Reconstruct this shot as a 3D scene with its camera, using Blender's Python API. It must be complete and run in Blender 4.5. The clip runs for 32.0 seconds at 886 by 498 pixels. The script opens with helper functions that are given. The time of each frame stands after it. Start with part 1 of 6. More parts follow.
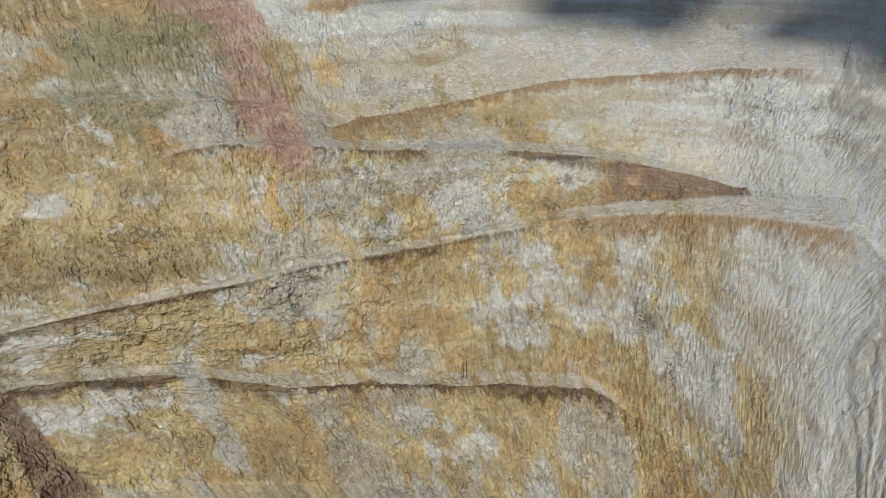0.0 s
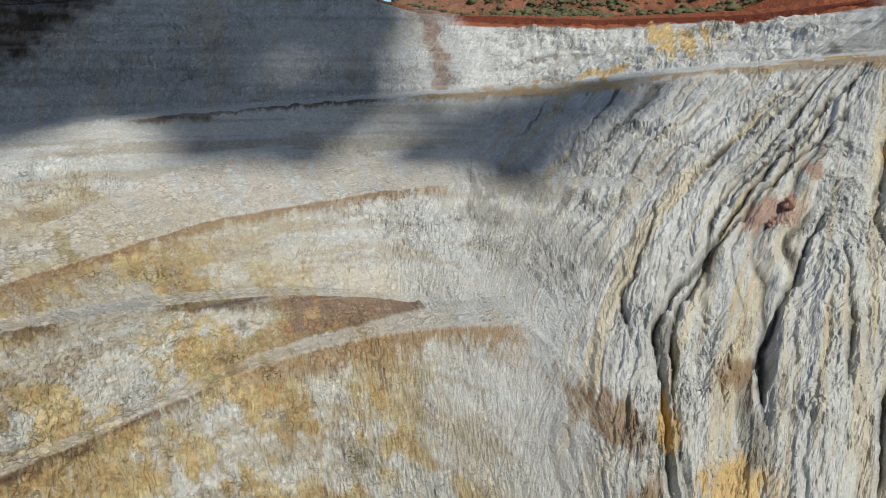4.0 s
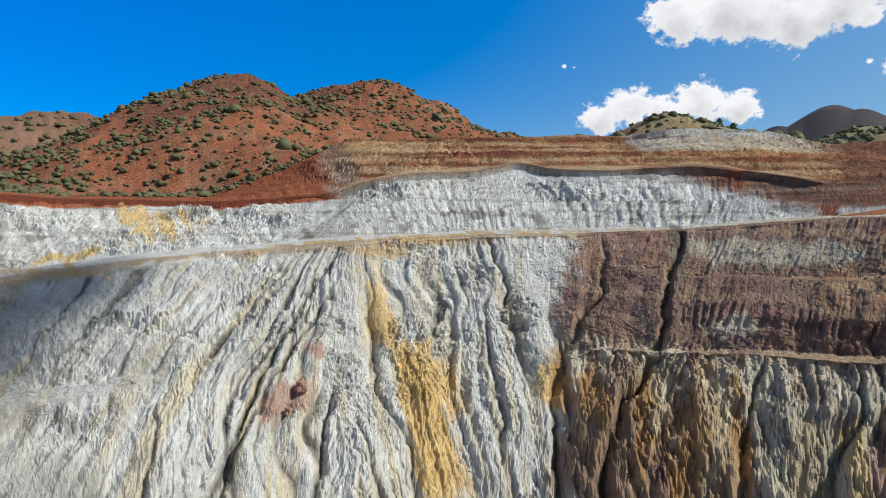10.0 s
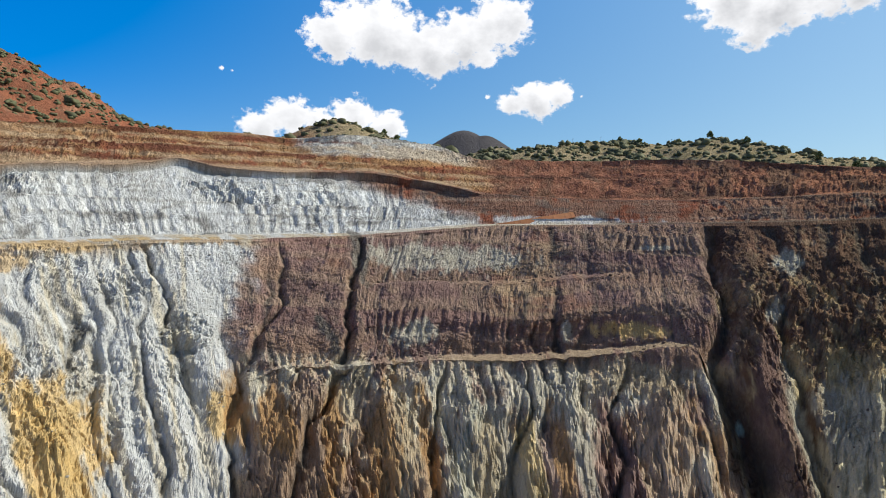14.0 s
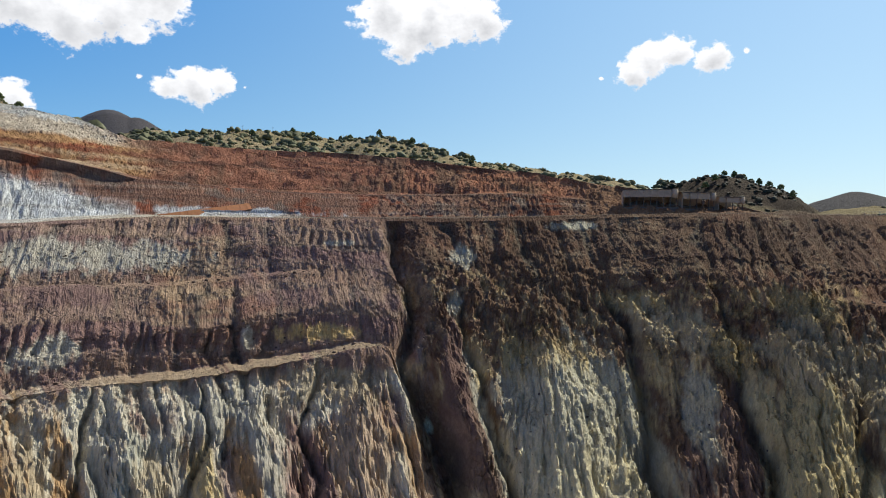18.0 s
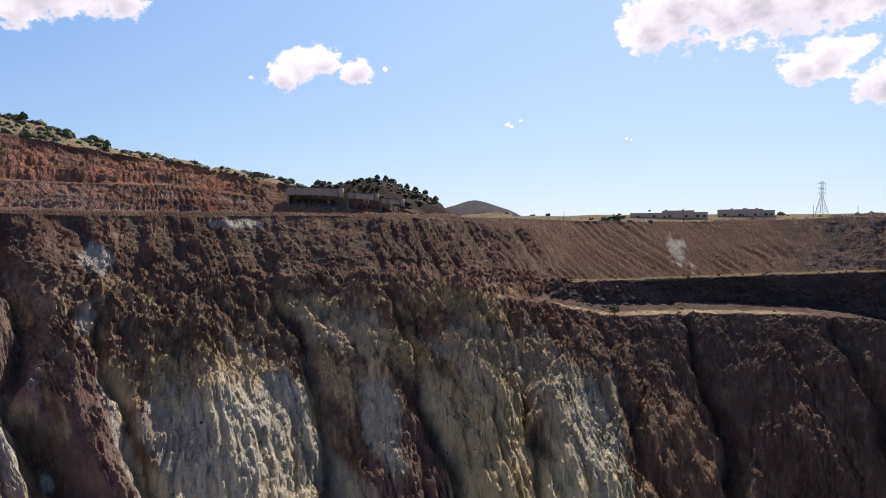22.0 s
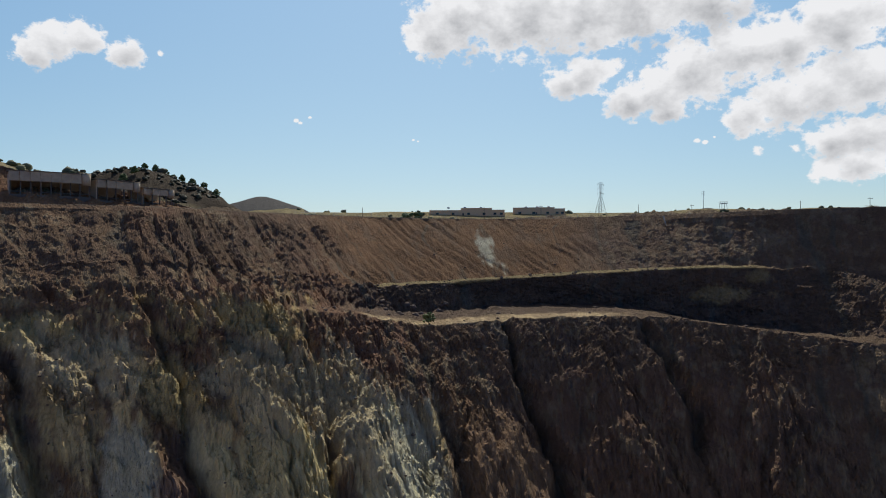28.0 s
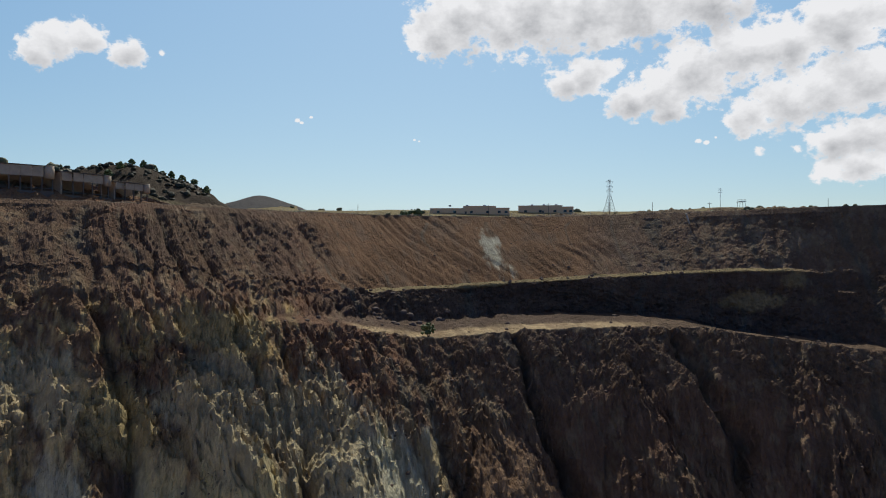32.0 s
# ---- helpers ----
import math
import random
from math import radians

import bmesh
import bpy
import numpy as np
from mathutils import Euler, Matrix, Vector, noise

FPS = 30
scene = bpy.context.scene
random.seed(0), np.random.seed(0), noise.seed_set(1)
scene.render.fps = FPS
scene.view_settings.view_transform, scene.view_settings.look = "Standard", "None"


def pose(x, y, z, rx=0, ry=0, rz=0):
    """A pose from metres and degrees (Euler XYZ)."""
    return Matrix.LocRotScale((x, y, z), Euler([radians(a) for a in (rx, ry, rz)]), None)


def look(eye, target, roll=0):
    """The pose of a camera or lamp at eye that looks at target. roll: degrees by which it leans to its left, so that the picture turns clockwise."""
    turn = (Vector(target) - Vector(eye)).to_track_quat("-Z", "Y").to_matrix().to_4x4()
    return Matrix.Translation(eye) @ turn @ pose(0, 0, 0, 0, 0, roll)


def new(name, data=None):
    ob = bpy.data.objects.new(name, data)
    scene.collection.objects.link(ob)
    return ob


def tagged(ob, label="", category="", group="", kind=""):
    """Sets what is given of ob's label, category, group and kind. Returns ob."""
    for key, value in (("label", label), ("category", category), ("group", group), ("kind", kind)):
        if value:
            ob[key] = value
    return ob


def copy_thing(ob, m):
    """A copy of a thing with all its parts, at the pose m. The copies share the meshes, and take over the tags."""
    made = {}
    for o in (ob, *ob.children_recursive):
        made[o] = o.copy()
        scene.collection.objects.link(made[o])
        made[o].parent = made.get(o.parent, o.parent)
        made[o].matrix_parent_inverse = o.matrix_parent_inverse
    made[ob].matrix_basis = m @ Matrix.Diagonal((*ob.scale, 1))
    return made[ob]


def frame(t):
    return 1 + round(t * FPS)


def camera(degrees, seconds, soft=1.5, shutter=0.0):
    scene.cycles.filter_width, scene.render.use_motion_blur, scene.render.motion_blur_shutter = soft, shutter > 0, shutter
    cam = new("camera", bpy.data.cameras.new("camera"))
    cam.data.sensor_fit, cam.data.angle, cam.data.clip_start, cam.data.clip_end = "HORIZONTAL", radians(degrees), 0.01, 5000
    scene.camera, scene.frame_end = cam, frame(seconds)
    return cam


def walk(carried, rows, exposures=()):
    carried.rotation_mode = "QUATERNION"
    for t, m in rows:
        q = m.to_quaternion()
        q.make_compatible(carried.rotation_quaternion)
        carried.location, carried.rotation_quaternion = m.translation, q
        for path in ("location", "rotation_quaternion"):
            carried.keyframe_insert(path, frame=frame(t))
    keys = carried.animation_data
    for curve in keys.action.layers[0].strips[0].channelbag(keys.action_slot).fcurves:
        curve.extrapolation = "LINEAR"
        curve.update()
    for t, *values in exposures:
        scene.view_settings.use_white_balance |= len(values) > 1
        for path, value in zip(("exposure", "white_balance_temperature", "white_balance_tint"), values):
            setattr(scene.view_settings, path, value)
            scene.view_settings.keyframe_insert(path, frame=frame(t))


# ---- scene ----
cam = camera(68.1, 32.0, soft=1.0)
PATH = [
    (0, (-0.015, -0.055, 99.996), (-0.003, 1.712, 99.058), -1.1),
    (0.5, (-0.39, 2.662, 99.152), (-0.25, 4.445, 98.256), -0.9),
    (1, (-0.409, 5.452, 98.416), (-0.143, 7.241, 97.563), -0.8),
    (1.5, (-0.363, 8.061, 97.907), (0.026, 9.848, 97.098), -0.6),
    (2, (-0.29, 10.851, 97.604), (0.223, 12.626, 96.838), -0.5),
    (2.5, (-0.268, 13.531, 97.068), (0.369, 15.284, 96.347), -0.4),
    (3, (-0.108, 16.224, 96.746), (0.65, 17.947, 96.07), -0.2),
    (3.5, (0.579, 18.937, 96.463), (1.455, 20.62, 95.83), -0.1),
    (5.5, (4.773, 28.523, 96.361), (6.084, 29.962, 95.903), 0.2),
    (6, (6.309, 31.471, 96.181), (7.718, 32.829, 95.767), 0.5),
    (6.5, (7.483, 34.472, 95.964), (8.986, 35.74, 95.598), 0.6),
    (7, (9.035, 37.307, 95.738), (10.623, 38.481, 95.418), 0.6),
    (7.5, (10.675, 39.992, 95.743), (12.34, 41.065, 95.467), 0.8),
    (8, (12.576, 42.689, 95.549), (14.314, 43.654, 95.322), 0.9),
    (8.5, (14.506, 45.2, 95.333), (16.306, 46.054, 95.155), 1.0),
    (9, (17.025, 47.42, 95.311), (18.879, 48.159, 95.181), 1.0),
    (9.5, (19.366, 49.143, 95.225), (21.263, 49.773, 95.14), 1.0),
    (10, (22.033, 51.114, 95.066), (23.967, 51.622, 95.03), 1.0),
    (10.5, (24.963, 53.091, 94.961), (26.927, 53.472, 94.951), 1.1),
    (11, (28.197, 54.632, 95.032), (30.181, 54.886, 95.024), 1.0),
    (11.5, (31.322, 56.095, 94.855), (33.318, 56.219, 94.851), 1.0),
    (12, (34.605, 57.305, 94.929), (36.605, 57.301, 94.925), 1.0),
    (12.5, (37.935, 58.299, 94.822), (39.93, 58.167, 94.82), 1.0),
    (13, (41.506, 58.738, 94.709), (43.49, 58.484, 94.709), 1.0),
    (13.5, (45.081, 58.876, 94.563), (47.046, 58.501, 94.565), 1.0),
    (14, (48.516, 58.895, 94.478), (50.454, 58.4, 94.482), 0.9),
    (14.5, (51.905, 58.802, 94.496), (53.809, 58.187, 94.499), 0.9),
    (16.5, (64.758, 56.692, 94.726), (66.46, 55.641, 94.724), 0.8),
    (17, (67.974, 55.7, 94.654), (69.602, 54.538, 94.654), 0.8),
    (17.5, (71.037, 54.637, 94.682), (72.585, 53.371, 94.683), 0.8),
    (18, (74.009, 53.127, 94.735), (75.471, 51.762, 94.737), 0.7),
    (18.5, (76.819, 51.776, 94.708), (78.188, 50.318, 94.712), 0.7),
    (19, (79.715, 50.133, 94.579), (80.983, 48.587, 94.585), 0.7),
    (19.5, (82.298, 48.24, 94.58), (83.463, 46.614, 94.589), 0.7),
    (19.7, (83.267, 47.45, 94.575), (84.38, 45.788, 94.58), 0.8),
    (20, (84.702, 46.213, 94.547), (85.756, 44.513, 94.559), 0.6),
    (20.5, (86.899, 44.235, 94.434), (87.839, 42.47, 94.45), 0.6),
    (21, (88.532, 41.779, 94.646), (89.358, 39.958, 94.663), 0.5),
    (21.5, (90.487, 39.538, 94.699), (91.193, 37.667, 94.715), 0.6),
    (22, (92.253, 36.8, 94.58), (92.841, 34.888, 94.596), 0.5),
    (22.5, (93.674, 34.023, 94.697), (94.146, 32.08, 94.712), 0.4),
    (23, (94.968, 31.432, 94.799), (95.324, 29.464, 94.812), 0.3),
    (23.5, (96.179, 28.57, 94.887), (96.419, 26.584, 94.898), 0.3),
    (24, (97.355, 25.627, 94.974), (97.477, 23.631, 94.984), 0.2),
    (24.5, (98.102, 22.617, 95.027), (98.11, 20.617, 95.038), 0.2),
    (25, (99.075, 19.685, 95.088), (99.039, 17.685, 95.1), 0.1),
    (25.5, (99.679, 16.767, 95.101), (99.642, 14.767, 95.114), 0.1),
    (27.5, (100.98, 4.645, 95.386), (100.943, 2.645, 95.399), -0.0),
    (28, (101.101, 1.601, 95.478), (101.064, -0.398, 95.491), -0.1),
    (28.5, (101.152, -1.54, 95.521), (101.115, -3.54, 95.535), -0.1),
    (29, (101.141, -4.619, 95.588), (101.104, -6.618, 95.603), -0.2),
    (29.5, (101.144, -7.766, 95.633), (101.108, -9.765, 95.647), -0.2),
    (30, (101.092, -10.833, 95.674), (101.056, -12.833, 95.688), -0.2),
    (30.5, (101.057, -13.905, 95.705), (101.022, -15.905, 95.719), -0.0),
    (31, (100.999, -17.025, 95.765), (100.964, -19.024, 95.778), -0.1),
    (31.5, (100.852, -20.104, 95.818), (100.817, -22.104, 95.83), -0.0),
    (32, (100.73, -23.246, 95.834), (100.696, -25.246, 95.847), 0.0),
]
# stops, then the white balance: the picture turns pinkish for a second while the light strikes the lens
EXPOSURES = [(0, 0.02, 6500, 10), (3, 0.1, 6500, 10), (6, 0.22, 6500, 10), (9, 0.4, 6500, 10), (12, 0.53, 6500, 10), (18, 0.66, 6500, 10), (21.2, 0.58, 6500, 10), (21.7, 0.62, 6500, 16), (22, 0.66, 6500, 25), (22.6, 0.6, 6500, 18), (23.3, 0.5, 6500, 10), (28, 0.32, 6500, 10), (32, 0.3, 6500, 10)]
walk(cam, [(t, look(eye, target, roll)) for t, eye, target, roll in PATH], EXPOSURES)

# ---- light ----
SUN_AZ, SUN_EL = 182.0, 45.5
world = bpy.data.worlds.new("World")
scene.world = world
world.use_nodes = True
wn = world.node_tree.nodes
sky = wn.new("ShaderNodeTexSky")
sky.sky_type = "NISHITA"
sky.sun_disc = False
sky.sun_elevation = radians(SUN_EL)
sky.sun_rotation = radians(SUN_AZ)
sky.altitude = 1600
sky.air_density, sky.dust_density, sky.ozone_density = 1.0, 0.3, 0.9
wl = world.node_tree.links
facing = wn.new("ShaderNodeTexCoord").outputs["Generated"]


def sky_math(op, a, b=None, c=None, vector=False, clamp=False):
    k = wn.new("ShaderNodeVectorMath" if vector else "ShaderNodeMath")
    k.operation = op
    if clamp:
        k.use_clamp = True
    for i, v in enumerate((a, b, c)):
        if v is None:
            continue
        if isinstance(v, (int, float, tuple)):
            k.inputs[i].default_value = v
        else:
            wl.new(v, k.inputs[i])
    return k.outputs["Value"] if op in ("DISTANCE", "DOT_PRODUCT") else k.outputs[0]


# the sky is deep blue away from the sun and paler towards it
toward = sky_math("MULTIPLY_ADD", sky_math("DOT_PRODUCT", facing, (math.sin(radians(SUN_AZ)), math.cos(radians(SUN_AZ)), 0), vector=True), 0.5, 0.5, clamp=True)
clear = wn.new("ShaderNodeHueSaturation")
wl.new(sky_math("MULTIPLY_ADD", toward, -0.044, 0.523), clear.inputs["Hue"])
up = wn.new("ShaderNodeSeparateXYZ")
wl.new(facing, up.inputs[0])
# zenith above the view, greyed to make the fill light less blue
zenith_grey = wn.new("ShaderNodeMapRange")
zenith_grey.interpolation_type = "SMOOTHSTEP"
zenith_grey.inputs["From Min"].default_value, zenith_grey.inputs["From Max"].default_value = 0.36, 0.62
zenith_grey.inputs["To Min"].default_value, zenith_grey.inputs["To Max"].default_value = 1.0, 0.35
wl.new(up.outputs[2], zenith_grey.inputs["Value"])
wl.new(sky_math("MULTIPLY", sky_math("MULTIPLY_ADD", toward, -1.2, 2.05), zenith_grey.outputs[0]), clear.inputs["Saturation"])
# sky dimmed towards the horizon
horizon_dim = wn.new("ShaderNodeMapRange")
horizon_dim.inputs["From Min"].default_value, horizon_dim.inputs["From Max"].default_value = 0.0, 0.38
horizon_dim.inputs["To Min"].default_value, horizon_dim.inputs["To Max"].default_value = 0.55, 1.0
wl.new(up.outputs[2], horizon_dim.inputs["Value"])
# the unseen zenith is dimmed too, to lower the fill light
deep_top = wn.new("ShaderNodeMapRange")
deep_top.interpolation_type = "SMOOTHSTEP"
deep_top.inputs["From Min"].default_value, deep_top.inputs["From Max"].default_value = 0.36, 0.62
deep_top.inputs["To Min"].default_value, deep_top.inputs["To Max"].default_value = 1.0, 0.66
wl.new(up.outputs[2], deep_top.inputs["Value"])
wl.new(sky_math("MULTIPLY", sky_math("MULTIPLY", sky_math("MULTIPLY_ADD", toward, -0.052, 0.147), horizon_dim.outputs[0]), deep_top.outputs[0]), clear.inputs["Value"])
wl.new(sky.outputs[0], clear.inputs["Color"])
# fair-weather cumulus: billows as (azimuth, elevation, radius) in degrees
BILLOWS_EAST = [(95.2, 17.9, 2.6), (98.3, 18.6, 3.2), (100.2, 17.4, 2.3), (103.3, 17.0, 2.7), (106.0, 17.9, 2.8), (108.8, 19.0, 2.6), (107.6, 16.4, 1.3), (93.4, 18.6, 0.8), (110.0, 12.6, 1.2), (112.2, 12.9, 1.7), (114.0, 13.3, 1.2), (108.0, 13.2, 0.5), (116.0, 13.1, 0.55),
                (85.4, 14.5, 0.45), (86.3, 14.35, 0.4), (88.4, 10.2, 1.5), (91.0, 11.0, 1.9), (93.5, 10.6, 1.5), (96.5, 11.3, 1.9), (99.2, 10.6, 1.5), (127.8, 19.6, 2.4), (131.2, 19.4, 3.0), (134.6, 19.8, 2.6), (136.6, 18.9, 1.5), (129.6, 17.2, 1.6)]
BILLOWS_SOUTH = [(149.0, 14.7, 1.3), (150.4, 15.7, 1.5), (152.2, 16.2, 1.5), (153.4, 15.8, 0.9), (155.2, 15.3, 1.3), (156.2, 15.4, 0.8), (157.7, 15.7, 0.5), (146.4, 14.4, 0.4), (180.4, 18.4, 2.0), (183.0, 20.2, 3.2), (188.0, 20.2, 3.7), (193.0, 20.3, 3.8), (198.0, 20.6, 3.7), (203.5, 20.6, 3.2),
                 (191.6, 14.4, 1.3), (193.4, 14.9, 1.6), (195.2, 15.3, 1.0), (197.0, 12.6, 1.6), (199.4, 13.3, 2.1), (202.4, 14.6, 2.5), (205.4, 15.6, 2.5), (200.0, 11.7, 1.2), (206.2, 10.8, 1.6), (208.6, 11.6, 2.1), (211.4, 12.4, 2.5), (214.2, 12.6, 2.6), (209.0, 15.8, 2.2), (212.4, 16.8, 2.6),
                 (209.4, 8.0, 0.9), (206.6, 8.0, 0.8), (211.8, 8.3, 1.4), (214.2, 8.6, 1.6), (211.4, 6.3, 1.1), (213.6, 6.6, 1.5), (168.4, 11.2, 0.38), (168.8, 11.0, 0.3), (169.6, 11.5, 0.24), (202.2, 9.1, 0.45), (202.9, 8.9, 0.35), (203.6, 9.3, 0.3), (178.5, 9.8, 0.24), (178.9, 9.7, 0.2)]
SQUASH = 1.35
flat_way = sky_math("MULTIPLY", facing, (1.0, 1.0, SQUASH), vector=True)
heap = None
for a, e, rad in BILLOWS_EAST + BILLOWS_SOUTH:
    rad = rad * 1.18 if a > 175 and rad > 1.1 else rad
    c = (math.sin(radians(a)) * math.cos(radians(e)), math.cos(radians(a)) * math.cos(radians(e)), math.sin(radians(e)) * SQUASH)
    one = sky_math("MULTIPLY_ADD", sky_math("DISTANCE", flat_way, c, vector=True), -1.0 / (radians(rad) * 1.55), 1.0 if rad > 0.9 else 0.6)
    heap = one if heap is None else sky_math("SMOOTH_MAX", heap, one, 0.12)


def sky_noise(scale, detail, rough):
    k = wn.new("ShaderNodeTexNoise")
    k.inputs["Scale"].default_value, k.inputs["Detail"].default_value, k.inputs["Roughness"].default_value = scale, detail, rough
    wl.new(flat_way, k.inputs["Vector"])
    return k.outputs[0]


thick = sky_math("ADD", heap, sky_math("MULTIPLY_ADD", sky_noise(44, 8, 0.62), 1.55, -0.86))
cover = wn.new("ShaderNodeMapRange")
cover.interpolation_type = "SMOOTHSTEP"
cover.inputs["From Min"].default_value, cover.inputs["From Max"].default_value = 0.10, 0.36
wl.new(thick, cover.inputs["Value"])
# grey bases: the same billows, sunk by part of their radius
base = None
for a, e, rad in BILLOWS_EAST + BILLOWS_SOUTH:
    if rad < 1.15:
        continue
    e = e - rad * 0.42
    c = (math.sin(radians(a)) * math.cos(radians(e)), math.cos(radians(a)) * math.cos(radians(e)), math.sin(radians(e)) * SQUASH)
    one = sky_math("MULTIPLY_ADD", sky_math("DISTANCE", flat_way, c, vector=True), -1.0 / (radians(rad) * 1.5), 1.0)
    base = one if base is None else sky_math("SMOOTH_MAX", base, one, 0.3)
core = sky_math("MULTIPLY_ADD", sky_math("ADD", base, sky_math("MULTIPLY_ADD", sky_noise(22, 6, 0.6), 2.2, -1.25)), 1.0, -0.12, clamp=True)
shade = sky_math("MULTIPLY", core, sky_math("MULTIPLY_ADD", toward, 0.62, 0.22))
white = wn.new("ShaderNodeMix")
white.data_type = "RGBA"
white.inputs[6].default_value, white.inputs[7].default_value = (0.68, 0.685, 0.70, 1), (0.27, 0.28, 0.30, 1)
wl.new(shade, white.inputs["Factor"])
whole = wn.new("ShaderNodeMix")
whole.data_type = "RGBA"
wl.new(cover.outputs[0], whole.inputs["Factor"])
wl.new(clear.outputs[0], whole.inputs[6])
wl.new(white.outputs[2], whole.inputs[7])
wl.new(whole.outputs[2], wn["Background"].inputs["Color"])
wn["Background"].inputs["Strength"].default_value = 1.0
sun = new("sun", bpy.data.lights.new("sun", "SUN"))
sun.data.energy, sun.data.angle, sun.data.color = 3.4, radians(0.53), (0.975, 0.95, 0.85)
to_sun = Vector((math.sin(radians(SUN_AZ)) * math.cos(radians(SUN_EL)), math.cos(radians(SUN_AZ)) * math.cos(radians(SUN_EL)), math.sin(radians(SUN_EL))))
sun.matrix_world = look(to_sun * 900, (0, 0, 0))


# ---- noise on arrays ----
TABLE = np.random.RandomState(4).permutation(2048).astype(np.int32)
VALUE = np.random.RandomState(5).uniform(-1, 1, 2048).astype(np.float32)


def noise2(x, y, seed=0):
    """Smooth value noise, -1 to 1."""
    fx, fy = x.astype(np.float32) + 4096, y.astype(np.float32) + 4096
    ix, iy = fx.astype(np.int32), fy.astype(np.int32)
    fx -= ix
    fy -= iy
    ix += seed * 37
    fx = fx * fx * (3 - 2 * fx)
    fy = fy * fy * (3 - 2 * fy)
    p, q = TABLE[ix & 2047], TABLE[(ix + 1) & 2047]
    a, b = VALUE[(p + iy) & 2047], VALUE[(q + iy) & 2047]
    a += (b - a) * fx
    c, d = VALUE[(p + iy + 1) & 2047], VALUE[(q + iy + 1) & 2047]
    c += (d - c) * fx
    return a + (c - a) * fy


def fbm(x, y, octaves, seed=0, gain=0.5):
    out, amp, total = 0, 1.0, 0.0
    for k in range(octaves):
        out = out + amp * noise2(x * 2.03 ** k + 7.1 * k, y * 2.03 ** k - 3.7 * k, seed + k)
        total += amp
        amp *= gain
    return out / total * 1.5


def ridged(x, y, octaves, seed=0):
    """Sharp valleys at 0, ridges at 1."""
    out, amp, total = 0, 1.0, 0.0
    for k in range(octaves):
        out = out + amp * np.abs(noise2(x * 2.1 ** k + 5.3 * k, y * 2.1 ** k + 9.2 * k, seed + k))
        total += amp
        amp *= 0.5
    return np.clip(out / total * 1.7, 0, 1)


def step(a, b, x):
    q = np.clip((np.asarray(x, np.float32) - a) / (b - a), 0, 1)
    return q * q * (3 - 2 * q)


def bump(x, centre, half):
    """A smooth hump of height 1."""
    return np.clip(1 - ((x - centre) / half) ** 2, 0, 1) ** 2


# ---- plan of the pit ----
# The pit is laid out round its middle: azimuth in degrees, clockwise from +y; radius and height in metres.
MID = (60.0, 20.0)

